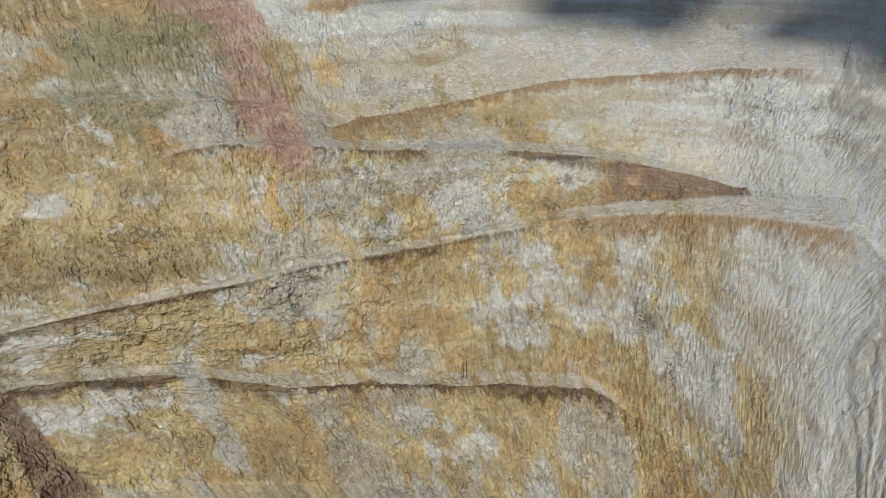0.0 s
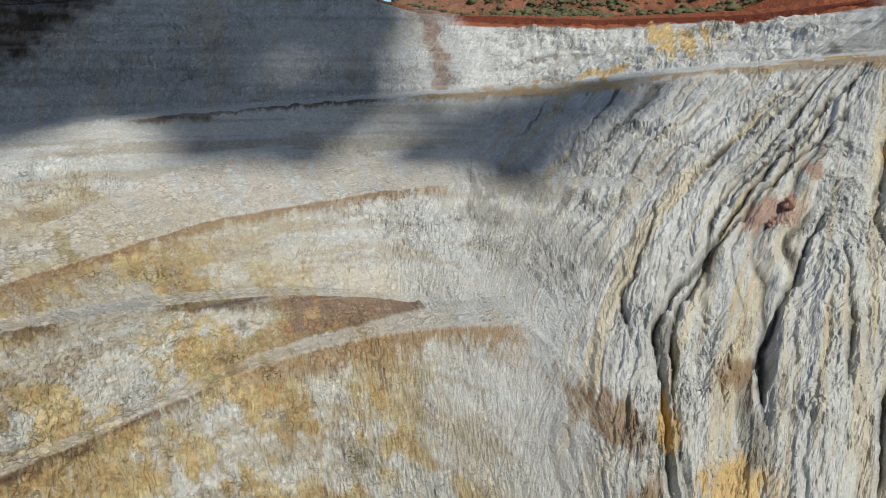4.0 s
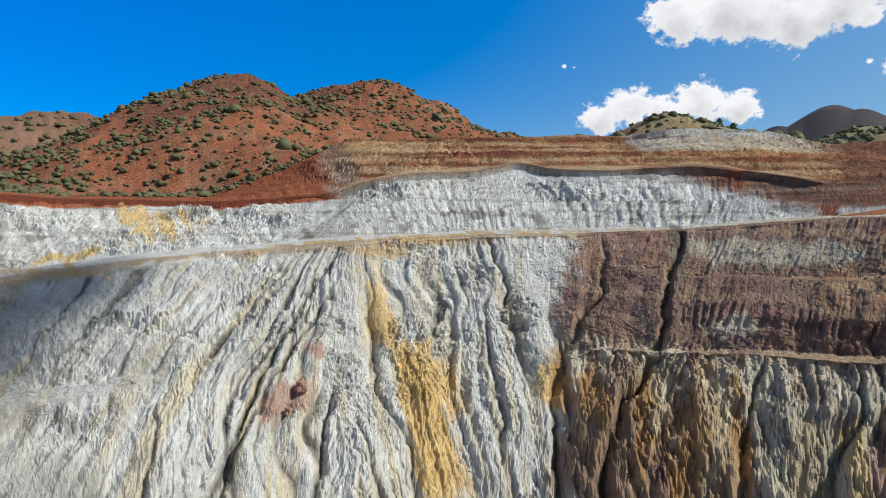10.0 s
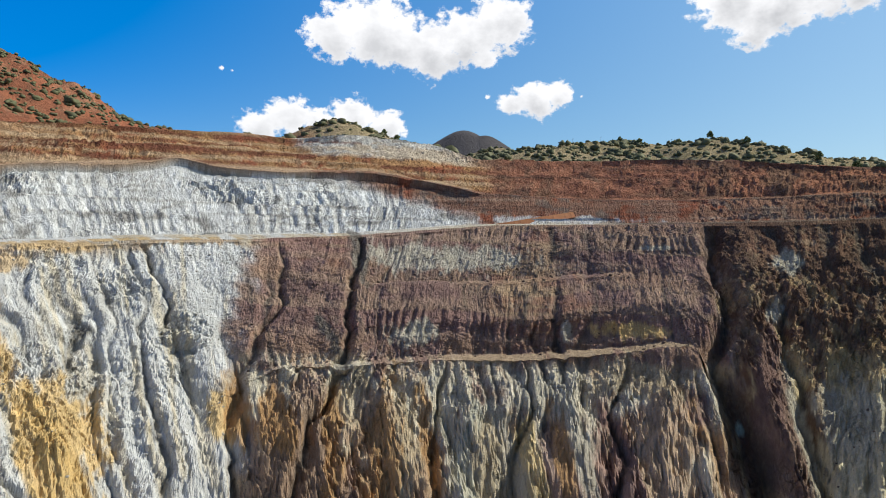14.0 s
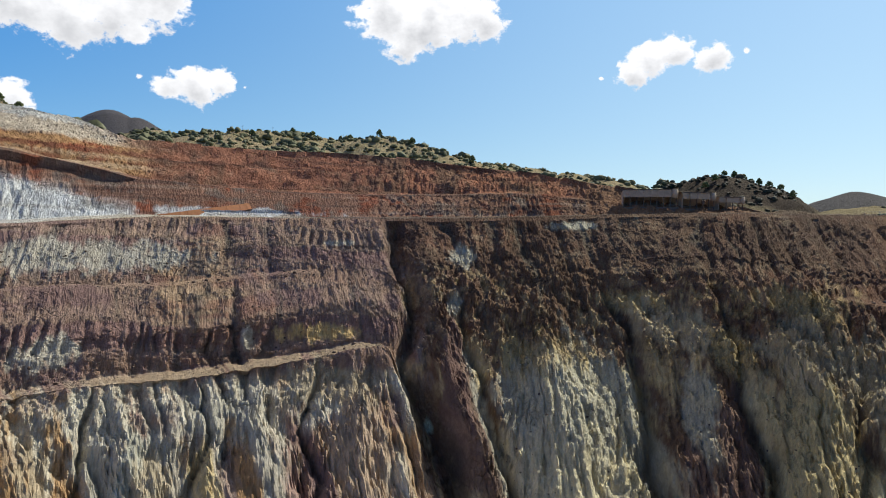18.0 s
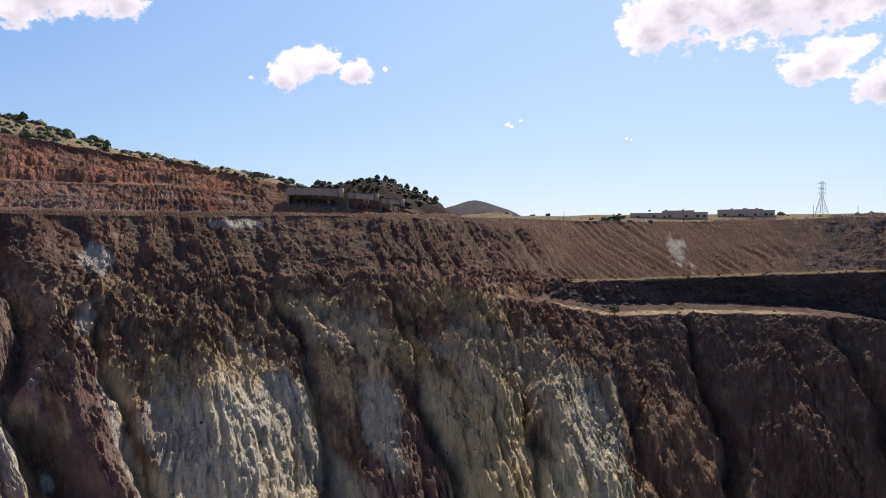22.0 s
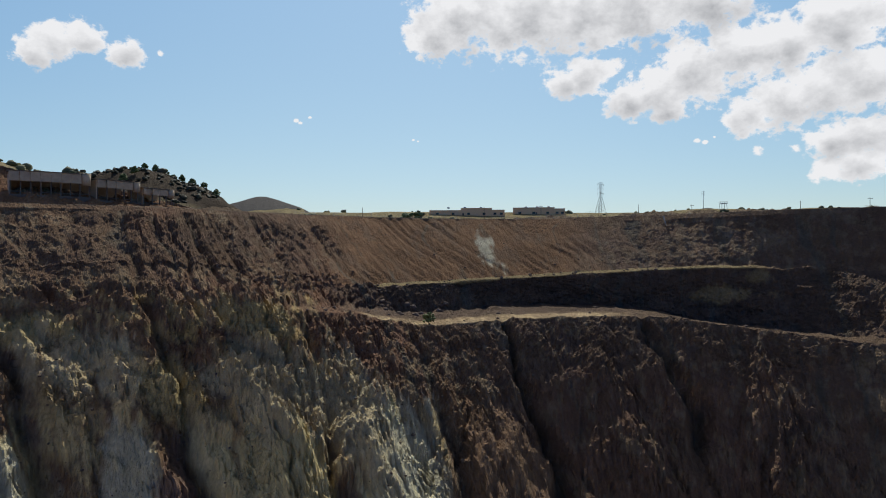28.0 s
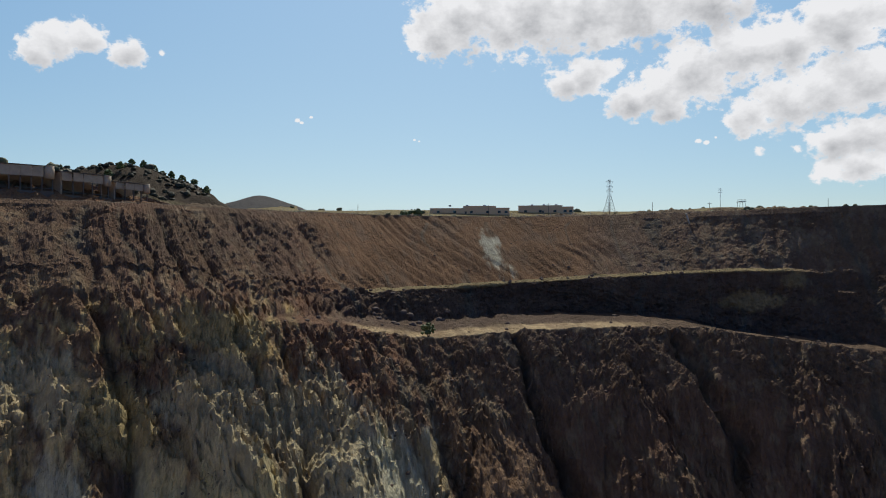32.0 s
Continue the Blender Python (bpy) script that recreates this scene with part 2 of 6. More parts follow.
# Break lines of the wall, from the floor up: (azimuth, radius, height).
LINES = [
    [(-75, 0.3, -90), (232, 0.3, -90)],
    [(-75, 250, -85), (-52, 235, -85), (-34, 178, -85), (-15, 147, -85), (0, 132, -85), (9, 110, -85), (20, 80, -85), (40, 62, -85), (60, 75, -85), (80, 85, -85),
     (120, 60, -85), (150, 60, -85), (180, 90, -85), (200, 110, -85), (232, 150, -85)],
    [(-75, 290, -45), (-52, 268, -50), (-42, 235, -55), (-34, 207, -59), (-18, 183, -62), (-1, 172, -64), (4, 163, -70), (10, 145, -68), (20, 122, -52), (31, 118, -32),
     (45, 145, -20), (52, 165, -10), (60, 185, 0), (67, 210, 15), (73, 224, 33), (77, 232, 47), (81, 230, 53), (87, 222, 53), (94, 218, 55), (103, 212, 56), (112, 210, 59.5),
     (119, 211, 63.5), (122, 180, 35), (126, 140, 0), (132, 150, 8), (141, 150, 15), (150, 130, 20), (158, 130, 25), (170, 150, 25), (185, 165, 20), (200, 195, 20), (232, 220, 0)],
    [(-75, 310, -25), (-52, 281, -34), (-42, 247, -27), (-34, 228, -22), (-18, 222, -22), (-5, 225, -19), (1, 226, -16.5), (9.5, 222, -12), (14.5, 212, -7), (25, 193, 0),
     (28, 170, -5), (31, 150, -10), (38, 165, 0), (45, 185, 8), (52, 205, 20), (60, 225, 30), (67, 236, 38), (73, 242, 48), (77, 246, 58), (87, 238, 66), (103, 230, 68), (112, 230, 74),
     (119, 232, 76), (122, 215, 62), (126, 178, 30), (132, 185, 40), (141, 188, 43), (148, 175, 50), (156, 165, 60), (162, 172, 60), (170, 188, 61), (185, 202, 62), (200, 225, 52), (232, 250, 40)],
    [(-75, 345, 12), (-50, 315, 0), (-42, 295, 8), (-33, 270, 18), (-28, 262, 14.6), (-18, 254, 8.5), (-1, 250, 2.3), (5, 246, 0), (10, 243, -3), (15.4, 239, -7), (20, 225, -3),
     (26, 213, 4), (31, 190, 8), (38, 200, 18), (45, 215, 28), (52, 233, 43), (60, 245, 50), (67, 252, 57), (77, 258, 70), (89, 257, 80), (103, 256, 81), (112, 254, 85), (119, 252, 86),
     (122, 240, 78), (126, 218, 60), (132, 225, 66), (141, 222, 64), (148, 206, 71), (156, 199, 82), (162, 208, 79), (168.5, 208, 75), (175, 212, 76), (184, 220, 76), (188, 225, 75.6),
     (200, 243, 68.4), (215, 265, 60), (232, 285, 60)],
    [(-75, 390, 40), (-50, 350, 30), (-33, 300, 30), (-22, 285, 12.5), (-10, 288, 17.6), (0, 292, 24), (10, 294, 28), (24, 291, 33), (28, 282, 30), (35, 262, 35), (45, 248, 48), (52, 253, 60), (60, 265, 68),
     (67, 271, 76), (77, 272, 85), (89, 270, 89), (103, 274, 92), (112, 272, 95), (119, 268, 96), (123, 262, 92), (126, 256, 88), (132, 262, 92), (141, 260, 92), (148, 252, 94),
     (156, 246, 90), (163, 238, 84), (172, 246, 85.5), (182, 256, 87.5), (193, 268, 90), (200, 286, 90), (215, 300, 90), (232, 305, 92)],
    [(-75, 440, 70), (-50, 420, 75), (-33, 390, 70), (-22, 400, 58), (-12, 425, 55), (-4, 418, 57), (4, 395, 61.5), (11, 385, 64), (24, 370, 70.5), (34, 350, 75), (42, 330, 83), (49, 318, 87), (59, 300, 93),
     (72, 291, 97), (80, 290, 98), (89, 290, 100.5), (102, 298, 107), (112, 295, 108), (121, 288, 108.5), (132, 290, 110), (143, 298, 112.5), (152, 300, 113), (160, 302, 111.8), (170, 307, 110.8),
     (180, 307, 110.6), (190, 306, 111.8), (200, 310, 113.6), (232, 318, 115)],
    [(-75, 500, 120), (-50, 480, 130), (-33, 470, 125), (-20, 500, 120), (-8, 490, 120), (4, 475, 128), (11, 470, 138), (17, 455, 131), (22, 440, 118), (26.5, 420, 115), (38, 410, 112), (50, 386, 113), (58, 372, 118),
     (62, 368, 128), (66, 368, 133), (72, 370, 136), (74.5, 374, 139), (76, 376, 142.5), (78, 371, 139), (80, 364, 137), (84, 358, 136), (92, 365, 139), (97, 360, 134), (103, 350, 126), (113, 345, 123), (121, 342, 123), (134, 345, 126), (143, 342, 121), (150, 335, 117),
     (160, 335, 112.3), (180, 345, 111.5), (200, 345, 114.5), (232, 350, 116)],
    [(-75, 560, 170), (-50, 540, 180), (-20, 560, 150), (-5, 540, 135), (4, 540, 150), (11, 517, 164), (15, 500, 150), (20, 480, 128), (26, 455, 118), (40, 480, 117), (50, 460, 119), (56, 450, 140), (61, 440, 161),
     (75.6, 432, 166), (83, 440, 169), (86.5, 438, 168), (90, 432, 170.5), (96, 436, 170.5), (100, 437, 165), (103, 432, 157), (122, 430, 157), (134, 420, 148), (144, 395, 134), (150, 362, 124), (157, 370, 115), (165, 380, 114),
     (180, 390, 114.5), (200, 400, 117), (232, 420, 118)],
]
# Width of the bench behind lines 2 to 8: (azimuth, width, rise).
BENCHES = {
    2: [(-75, 8, 0.6), (-2, 9, 0.6), (4, 3, 0.5), (10, 1, 0.5), (74, 1, 0.6), (84, 4, 0.6), (96, 8, 0.7), (106, 11, 0.8), (117, 8, 0.6), (120, 2, 0.5), (123, 1, 0.5), (232, 1, 0.6)],
    3: [(-75, 6, 0.5), (-10, 6, 0.5), (0, 9, 0.6), (10, 12, 0.6), (16, 18, 0.8), (24, 12, 1.5), (28, 2, 1), (34, 1, 0.6), (232, 1, 0.6)],
    4: [(-75, 2, 1), (-36, 2, 1), (-30, 9, 0.6), (-10, 12, 0.5), (4, 10, 0.6), (14, 5, 1), (18, 2, 1), (86, 1, 0.7), (92, 5, 0.9), (110, 6, 1.2), (116, 1, 0.8), (157, 2, 0.8), (163, 14, 1.4),
        (168, 25, 1.4), (180, 34, 1), (186, 33, 0.4), (192, 32, -2.5), (200, 28, -2), (206, 4, 2), (232, 4, 2)],
    5: [(-75, 4, 2), (-33, 6, 2), (-22, 14, 1.5), (-10, 34, 12), (2, 52, 18), (14, 54, 9), (24, 52, 4), (29, 36, 6), (35, 10, 4), (42, 1, 0.8), (160, 1, 0.8), (166, 5, 0.7), (194, 6, 0.8), (200, 2, 1), (232, 2, 1)],
    6: [(-75, 12, 1), (-22, 14, 0.8), (4, 22, 1), (24, 18, 1), (40, 20, 1.2), (59, 22, 1.6), (72, 26, 2.4), (90, 26, 2), (104, 22, 1.6), (121, 20, 1.2), (143, 20, 1), (160, 20, 0.6), (232, 25, 1)],
    7: [(-75, 8, 2), (20, 6, 1), (50, 5, 1), (60, 8, 2), (80, 10, 3), (110, 8, 2), (150, 8, 0.6), (232, 15, 0.6)],
    8: [(-75, 20, 2), (26, 30, 1), (55, 15, 2), (85, 25, 2), (110, 30, 3), (150, 15, 0.6), (232, 30, 0.6)],
}
# Hills and mountains beyond the rim: azimuth and distance from the middle, top height, radius along and across, sharpness, kind.
HILLS = [
    (53.9, 740, 265, 250, 270, 1.25, 0), (65.4, 801, 285, 260, 280, 1.0, 0), (70.8, 797, 269, 230, 240, 1.25, 0), (31.7, 859, 240, 150, 200, 1.25, 0),
    (43.5, 1139, 275, 420, 300, 1.0, 0), (49.0, 684, 225, 190, 200, 1.38, 0), (60.3, 665, 223, 200, 190, 1.25, 0), (75.0, 684, 200, 190, 200, 1.25, 0),
    (91.2, 540, 203, 120, 110, 0.7, 1), (114.5, 607, 196, 255, 170, 0.55, 1), (122.4, 603, 194, 255, 150, 0.55, 1), (127.9, 603, 184, 221, 150, 0.55, 1),
    (134.5, 580, 167, 204, 140, 0.55, 1), (107.0, 696, 203, 187, 150, 0.55, 1), (143.2, 531, 151, 90, 110, 0.8, 1), (153.6, 644, 165, 86, 110, 0.65, 1),
    (149.8, 657, 160, 90, 110, 0.8, 1), (164.3, 1598, 232, 210, 170, 0.7, 2), (105.4, 3273, 752, 836, 700, 1.2, 2), (107.2, 3171, 668, 760, 700, 1.25, 2),
    (101.7, 3174, 610, 660, 700, 1.25, 2), (186.7, 3013, 297, 210, 300, 0.8, 2), (202.3, 3601, 328, 420, 300, 0.8, 2), (-30, 800, 244, 380, 320, 1.25, 0),
    (2, 900, 204, 200, 250, 1.25, 0),
]


def spread(keys, az, column):
    """One column of a break line, eased between its keys."""
    k = np.array(keys, float)
    wide = np.interp(az, k[:, 0], k[:, column])
    return wide


AZ = np.concatenate([np.arange(-75, -60, 0.5), np.arange(-60, 218, 0.122), np.arange(218, 232.001, 0.5), np.arange(233, 285.5, 2.0)])
COLS = len(AZ)
SPANS = [6, 84, 5, 46, 6, 46, 8, 42, 12, 44, 8, 44, 6, 36, 6]


def smooth(a, n):
    """Running mean along the azimuth."""
    pad = np.concatenate([np.full(n, a[0]), a, np.full(n, a[-1])])
    return np.convolve(pad, np.ones(2 * n + 1) / (2 * n + 1), "valid")


def plan_lines():
    """All break lines as rows of radius and height, floor to rim."""
    rows = []
    # the unseen side turns back from the last keys to the first
    home = step(232, 285, AZ)
    for i, keys in enumerate(LINES):
        r, z = smooth(spread(keys, AZ, 1), 7), smooth(spread(keys, AZ, 2), 7)
        r, z = r + (keys[0][1] - r) * home, z + (keys[0][2] - z) * home
        rows.append((r, z))
        if i in BENCHES:
            w, up = smooth(spread(BENCHES[i], AZ, 1), 7), smooth(spread(BENCHES[i], AZ, 2), 7)
            w, up = w + (BENCHES[i][0][1] - w) * home, up + (BENCHES[i][0][2] - up) * home
            rows.append((r + w, z + up))
    return rows


def hill_height(x, y):
    """Natural ground beyond the rim."""
    d = np.hypot(x - MID[0], y - MID[1])
    az = np.degrees(np.arctan2(x - MID[0], y - MID[1])) % 360
    z = 113 + 0.05 * np.clip(d - 300, 0, 900) * step(130, 170, az) * (1 - step(225, 260, az)) + 0.01 * np.clip(d - 1200, 0, 4000)
    near = 114 + 6 * fbm(x / 90, y / 90, 3, 40)
    z = z + (near - 114) * 0.5
    for a, dist, top, along, across, sharp, kind in HILLS:
        cx, cy = MID[0] + dist * math.sin(radians(a)), MID[1] + dist * math.cos(radians(a))
        ca, sa = math.cos(radians(a)), math.sin(radians(a))
        u, v = (x - cx) * ca - (y - cy) * sa, (x - cx) * sa + (y - cy) * ca
        wob = 1 + 0.16 * fbm(x / (along * 0.5), y / (along * 0.5), 3, 60)
        soft = 0.035 if kind == 0 else 0.004
        q = np.sqrt((u / along) ** 2 + (v / across) ** 2 + soft) * wob
        h = 113 + (top - 113) * np.clip(1 + math.sqrt(soft) - q, 0, 1) ** sharp
        z = np.maximum(z, h)
    return z


# ---- materials ----
def material(name, rough=0.9, metal=0.0):
    m = bpy.data.materials.new(name)
    m.use_nodes = True
    b = m.node_tree.nodes["Principled BSDF"]
    b.inputs["Roughness"].default_value, b.inputs["Metallic"].default_value = rough, metal
    b.inputs["Specular IOR Level"].default_value = 0.25
    return m, m.node_tree.nodes, m.node_tree.links, b


def math_node(n, l, op, a, b=None, clamp=False):
    k = n.new("ShaderNodeMath")
    k.operation, k.use_clamp = op, clamp
    for i, v in enumerate((a, b)):
        if v is None:
            continue
        if isinstance(v, (int, float)):
            k.inputs[i].default_value = v
        else:
            l.new(v, k.inputs[i])
    return k.outputs[0]


def noise_node(n, l, vec, scale, detail=4.0, rough=0.55, kind="FBM"):
    k = n.new("ShaderNodeTexNoise")
    k.noise_type = kind
    k.inputs["Scale"].default_value, k.inputs["Detail"].default_value, k.inputs["Roughness"].default_value = scale, detail, rough
    l.new(vec, k.inputs["Vector"])
    return k.outputs[0]


def rock_material():
    """Bare rock and earth: the colour of the beds, with grain at three sizes and fine relief."""
    m, n, l, b = material("rock", 0.95)
    b.inputs["Specular IOR Level"].default_value = 0.06
    beds = n.new("ShaderNodeVertexColor")
    beds.layer_name = "beds"
    co = n.new("ShaderNodeTexCoord").outputs["Object"]
    flat = n.new("ShaderNodeMapping")
    flat.inputs["Scale"].default_value = (1, 1, 0.85)
    l.new(co, flat.inputs["Vector"])
    big = noise_node(n, l, flat.outputs[0], 0.13, 5, 0.65)
    mid = noise_node(n, l, flat.outputs[0], 0.55, 5, 0.65)
    fine = noise_node(n, l, co, 1.1, 6, 0.8)
    fl = n.new("ShaderNodeAttribute")
    fl.attribute_name = "flow"
    sep = n.new("ShaderNodeSeparateXYZ")
    l.new(fl.outputs["Vector"], sep.inputs[0])
    lines = n.new("ShaderNodeCombineXYZ")
    l.new(sep.outputs[0], lines.inputs[0])
    l.new(sep.outputs[1], lines.inputs[1])
    rills = noise_node(n, l, lines.outputs[0], 0.42, 5, 0.68)
    sharp = math_node(n, l, "ABSOLUTE", math_node(n, l, "SUBTRACT", rills, 0.5))
    sharp = math_node(n, l, "MULTIPLY", math_node(n, l, "POWER", math_node(n, l, "MULTIPLY", sharp, 4.0, True), 0.6), sep.outputs[2])
    v = math_node(n, l, "MULTIPLY_ADD", big, 0.4)
    v.node.inputs[2].default_value = -0.62
    w = math_node(n, l, "MULTIPLY_ADD", mid, 1.2)
    l.new(v, w.node.inputs[2])
    g = math_node(n, l, "MULTIPLY_ADD", fine, 1.65)
    l.new(w, g.node.inputs[2])
    # fine rill beds are darkened in the colour, standing in for their shade
    g2 = math_node(n, l, "MULTIPLY_ADD", sharp, 0.42)
    l.new(math_node(n, l, "MULTIPLY_ADD", sep.outputs[2], -0.2), g2.node.inputs[2])
    g = math_node(n, l, "ADD", g, g2)
    rough = math_node(n, l, "MULTIPLY_ADD", big, 2.6, True)
    rough.node.inputs[2].default_value = -0.85
    rough = math_node(n, l, "MULTIPLY_ADD", rough, 0.6)
    rough.node.inputs[2].default_value = 0.32
    rough = math_node(n, l, "MULTIPLY", rough, beds.outputs["Alpha"])
    g = math_node(n, l, "ADD", math_node(n, l, "MULTIPLY", math_node(n, l, "SUBTRACT", g, 1.0), rough), 1.0)
    # shade in the crevices of broken rock, painted into the colour as dark lines
    crack_line = math_node(n, l, "ABSOLUTE", math_node(n, l, "SUBTRACT", noise_node(n, l, flat.outputs[0], 0.3, 7, 0.62), 0.5))
    crack_line = math_node(n, l, "SUBTRACT", 1.0, math_node(n, l, "MULTIPLY", crack_line, 15.0, True))
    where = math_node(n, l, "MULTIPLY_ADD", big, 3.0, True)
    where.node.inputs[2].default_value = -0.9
    shaded_crack = math_node(n, l, "MULTIPLY", math_node(n, l, "MULTIPLY", crack_line, where), math_node(n, l, "MULTIPLY_ADD", sep.outputs[2], -0.6))
    shaded_crack.node.inputs[1].links[0].from_node.inputs[2].default_value = 0.4
    g = math_node(n, l, "MULTIPLY", g, math_node(n, l, "SUBTRACT", 1.0, shaded_crack))
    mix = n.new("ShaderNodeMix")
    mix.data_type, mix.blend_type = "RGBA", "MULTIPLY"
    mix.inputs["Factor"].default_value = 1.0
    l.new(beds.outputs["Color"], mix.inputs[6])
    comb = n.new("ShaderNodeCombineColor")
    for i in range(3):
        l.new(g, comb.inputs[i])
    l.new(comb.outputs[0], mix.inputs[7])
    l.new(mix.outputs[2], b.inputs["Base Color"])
    shift = n.new("ShaderNodeVectorMath")
    shift.operation = "MULTIPLY_ADD"
    warp = n.new("ShaderNodeTexNoise")
    warp.inputs["Scale"].default_value, warp.inputs["Detail"].default_value = 0.5, 3
    l.new(co, warp.inputs["Vector"])
    l.new(warp.outputs["Color"], shift.inputs[0])
    shift.inputs[1].default_value = (2.4, 2.4, 2.4)
    l.new(co, shift.inputs[2])
    blocks = n.new("ShaderNodeTexVoronoi")
    blocks.feature = "DISTANCE_TO_EDGE"
    blocks.inputs["Scale"].default_value = 0.42
    l.new(shift.outputs[0], blocks.inputs["Vector"])
    joint = math_node(n, l, "SUBTRACT", 1.0, math_node(n, l, "MULTIPLY", blocks.outputs["Distance"], 7.0, True))
    broken = math_node(n, l, "MULTIPLY_ADD", noise_node(n, l, co, 0.07, 4, 0.7), 5.0, True)
    broken.node.inputs[2].default_value = -2.5
    joint = math_node(n, l, "MULTIPLY", math_node(n, l, "MULTIPLY", joint, broken), beds.outputs["Alpha"])
    g = math_node(n, l, "MULTIPLY", g, math_node(n, l, "SUBTRACT", 1.0, math_node(n, l, "MULTIPLY", joint, 0.28)))
    for i in range(3):
        l.new(g, comb.inputs[i])
    relief = math_node(n, l, "MULTIPLY_ADD", mid, 0.7)
    l.new(math_node(n, l, "MULTIPLY", fine, 0.55), relief.node.inputs[2])
    relief = math_node(n, l, "ADD", relief, math_node(n, l, "MULTIPLY", sharp, 0.9))
    relief = math_node(n, l, "SUBTRACT", relief, math_node(n, l, "MULTIPLY", shaded_crack, 1.0))
    relief = math_node(n, l, "SUBTRACT", relief, math_node(n, l, "MULTIPLY", joint, 0.8))
    bp = n.new("ShaderNodeBump")
    bp.inputs["Distance"].default_value = 1.05
    l.new(math_node(n, l, "MULTIPLY_ADD", beds.outputs["Alpha"], 0.6), bp.inputs["Strength"])
    bp.inputs["Strength"].links[0].from_node.inputs[2].default_value = 0.35
    l.new(relief, bp.inputs["Height"])
    l.new(bp.outputs[0], b.inputs["Normal"])
    return m


ROCK = rock_material()


def col(a):
    return int(np.searchsorted(AZ, a))


# ---- the ground: one sheet from the pit floor to the horizon ----
def lay_ground():
    lines = plan_lines()
    r_rows, z_rows, tag = [], [], []
    for k, n in enumerate(SPANS):
        (r0, z0), (r1, z1) = lines[k], lines[k + 1]
        for i in range(n):
            f = i / n if k != 1 else 1 - (1 - i / n) ** 1.9
            r_rows.append(r0 + (r1 - r0) * f)
            z_rows.append(z0 + (z1 - z0) * f)
            tag.append(k + f)
    r0, z0 = lines[len(SPANS)]
    out = 86
    for i in range(out):
        f = i / (out - 1)
        r = r0 + (980 - r0) * i / 62 if i <= 62 else 980 * (4700 / 980) ** ((i - 62) / (out - 63)) + 0 * r0
        r_rows.append(r)
        z_rows.append(z0)
        tag.append(len(SPANS) + i)
    R, Z, T = np.array(r_rows), np.array(z_rows), np.array(tag)[:, None]
    A = np.broadcast_to(AZ[None, :], R.shape)
    x, y = MID[0] + R * np.sin(np.radians(A)), MID[1] + R * np.cos(np.radians(A))
    far = T >= len(SPANS)
    zf = hill_height(x, y)
    w = np.where(far, step(0, 70, R - r0[None, :]), 0)
    Z = Z * (1 - w) + zf * w
    return R, Z, A, np.broadcast_to(T, R.shape), x, y


R, Z, A, T, X, Y = [a.astype(np.float32) for a in lay_ground()]
SPAN = T.astype(int)
ARC = np.radians(A) * 240.0
# how far each row is a face rather than a flat bench
WALLNESS = np.zeros_like(Z, dtype=np.float32)
for k in range(15):
    m = (SPAN == k)
    if k % 2:
        WALLNESS[m] = 1
    else:
        i = {2: 2, 4: 3, 6: 4, 8: 5, 10: 6, 12: 7, 14: 8}.get(k)
        w = np.interp(A[m], [q[0] for q in BENCHES[i]], [q[1] for q in BENCHES[i]]) if i else 50
        WALLNESS[m] = 1 - step(1.2, 4.5, w)
for _ in range(2):
    WALLNESS[1:-1] = (WALLNESS[:-2] + WALLNESS[1:-1] + WALLNESS[2:]) / 3

# Lines down which water runs: azimuth at height 100, azimuth at height 0.
RUNS_TOP = [-75, 20, 28, 36, 46, 57, 58.5, 60, 66, 72, 77.5, 82, 90, 97, 105, 112, 118, 122, 126, 131, 137, 143, 149, 152.5, 156, 165, 175, 185, 200, 232]
RUNS_LOW = [-75, 14, 17, 20, 24, 31, 52, 64, 68, 72, 75.5, 78, 80, 90, 100, 110, 120, 123.5, 126, 130, 141, 143.5, 146, 153, 162, 170, 177, 186, 200, 232]


def run_coordinate():
    """Distance round the pit, measured so that it stays the same along a water line."""
    f = np.clip((100 - Z) / 100, -0.2, 1.6)
    u = np.zeros_like(Z)
    edge = [t + (b - t) * f for t, b in zip(RUNS_TOP, RUNS_LOW)]
    for i in range(len(edge) - 1):
        span = np.maximum(edge[i + 1] - edge[i], 0.3)
        mean = (RUNS_TOP[i + 1] - RUNS_TOP[i] + RUNS_LOW[i + 1] - RUNS_LOW[i]) / 2
        u = u + np.clip((A - edge[i]) / span, 0, 1) * mean
    return (np.radians(u) * 240).astype(np.float32)


# Gullies: water lines as (azimuth, height) from the head down, then half width at head and foot, depth at head and foot, in metres.
GULLIES_WHITE = [
    (((58.0, 90), (54.4, 71), (51.5, 56), (48, 40), (45, 28), (41.7, 17), (38, 5)), 1.5, 3.6, 2.4, 6.0), (((57, 74), (51.6, 50), (48.2, 37), (44, 23), (40, 5)), 1.3, 3.2, 1.6, 5.0),
    (((55.3, 38), (53.2, 23), (51.5, 12), (49.5, 2)), 1.6, 4.2, 2.4, 6.5), (((60.2, 70), (59.5, 47), (59.8, 34), (61.8, 20), (61.2, 0)), 1.2, 3.2, 1.0, 4.0),
    (((70.9, 94), (70.7, 72), (70.8, 33)), 1.5, 2.6, 1.6, 2.6), (((40, 36), (38.1, 25), (35, 12)), 1.0, 2.2, 1.0, 2.6), (((57, 30), (57.4, 4)), 1.0, 3.0, 1.0, 4.5), (((66.5, 70), (66.3, 58)), 3.0, 4.0, 3.0, 4.0),
]
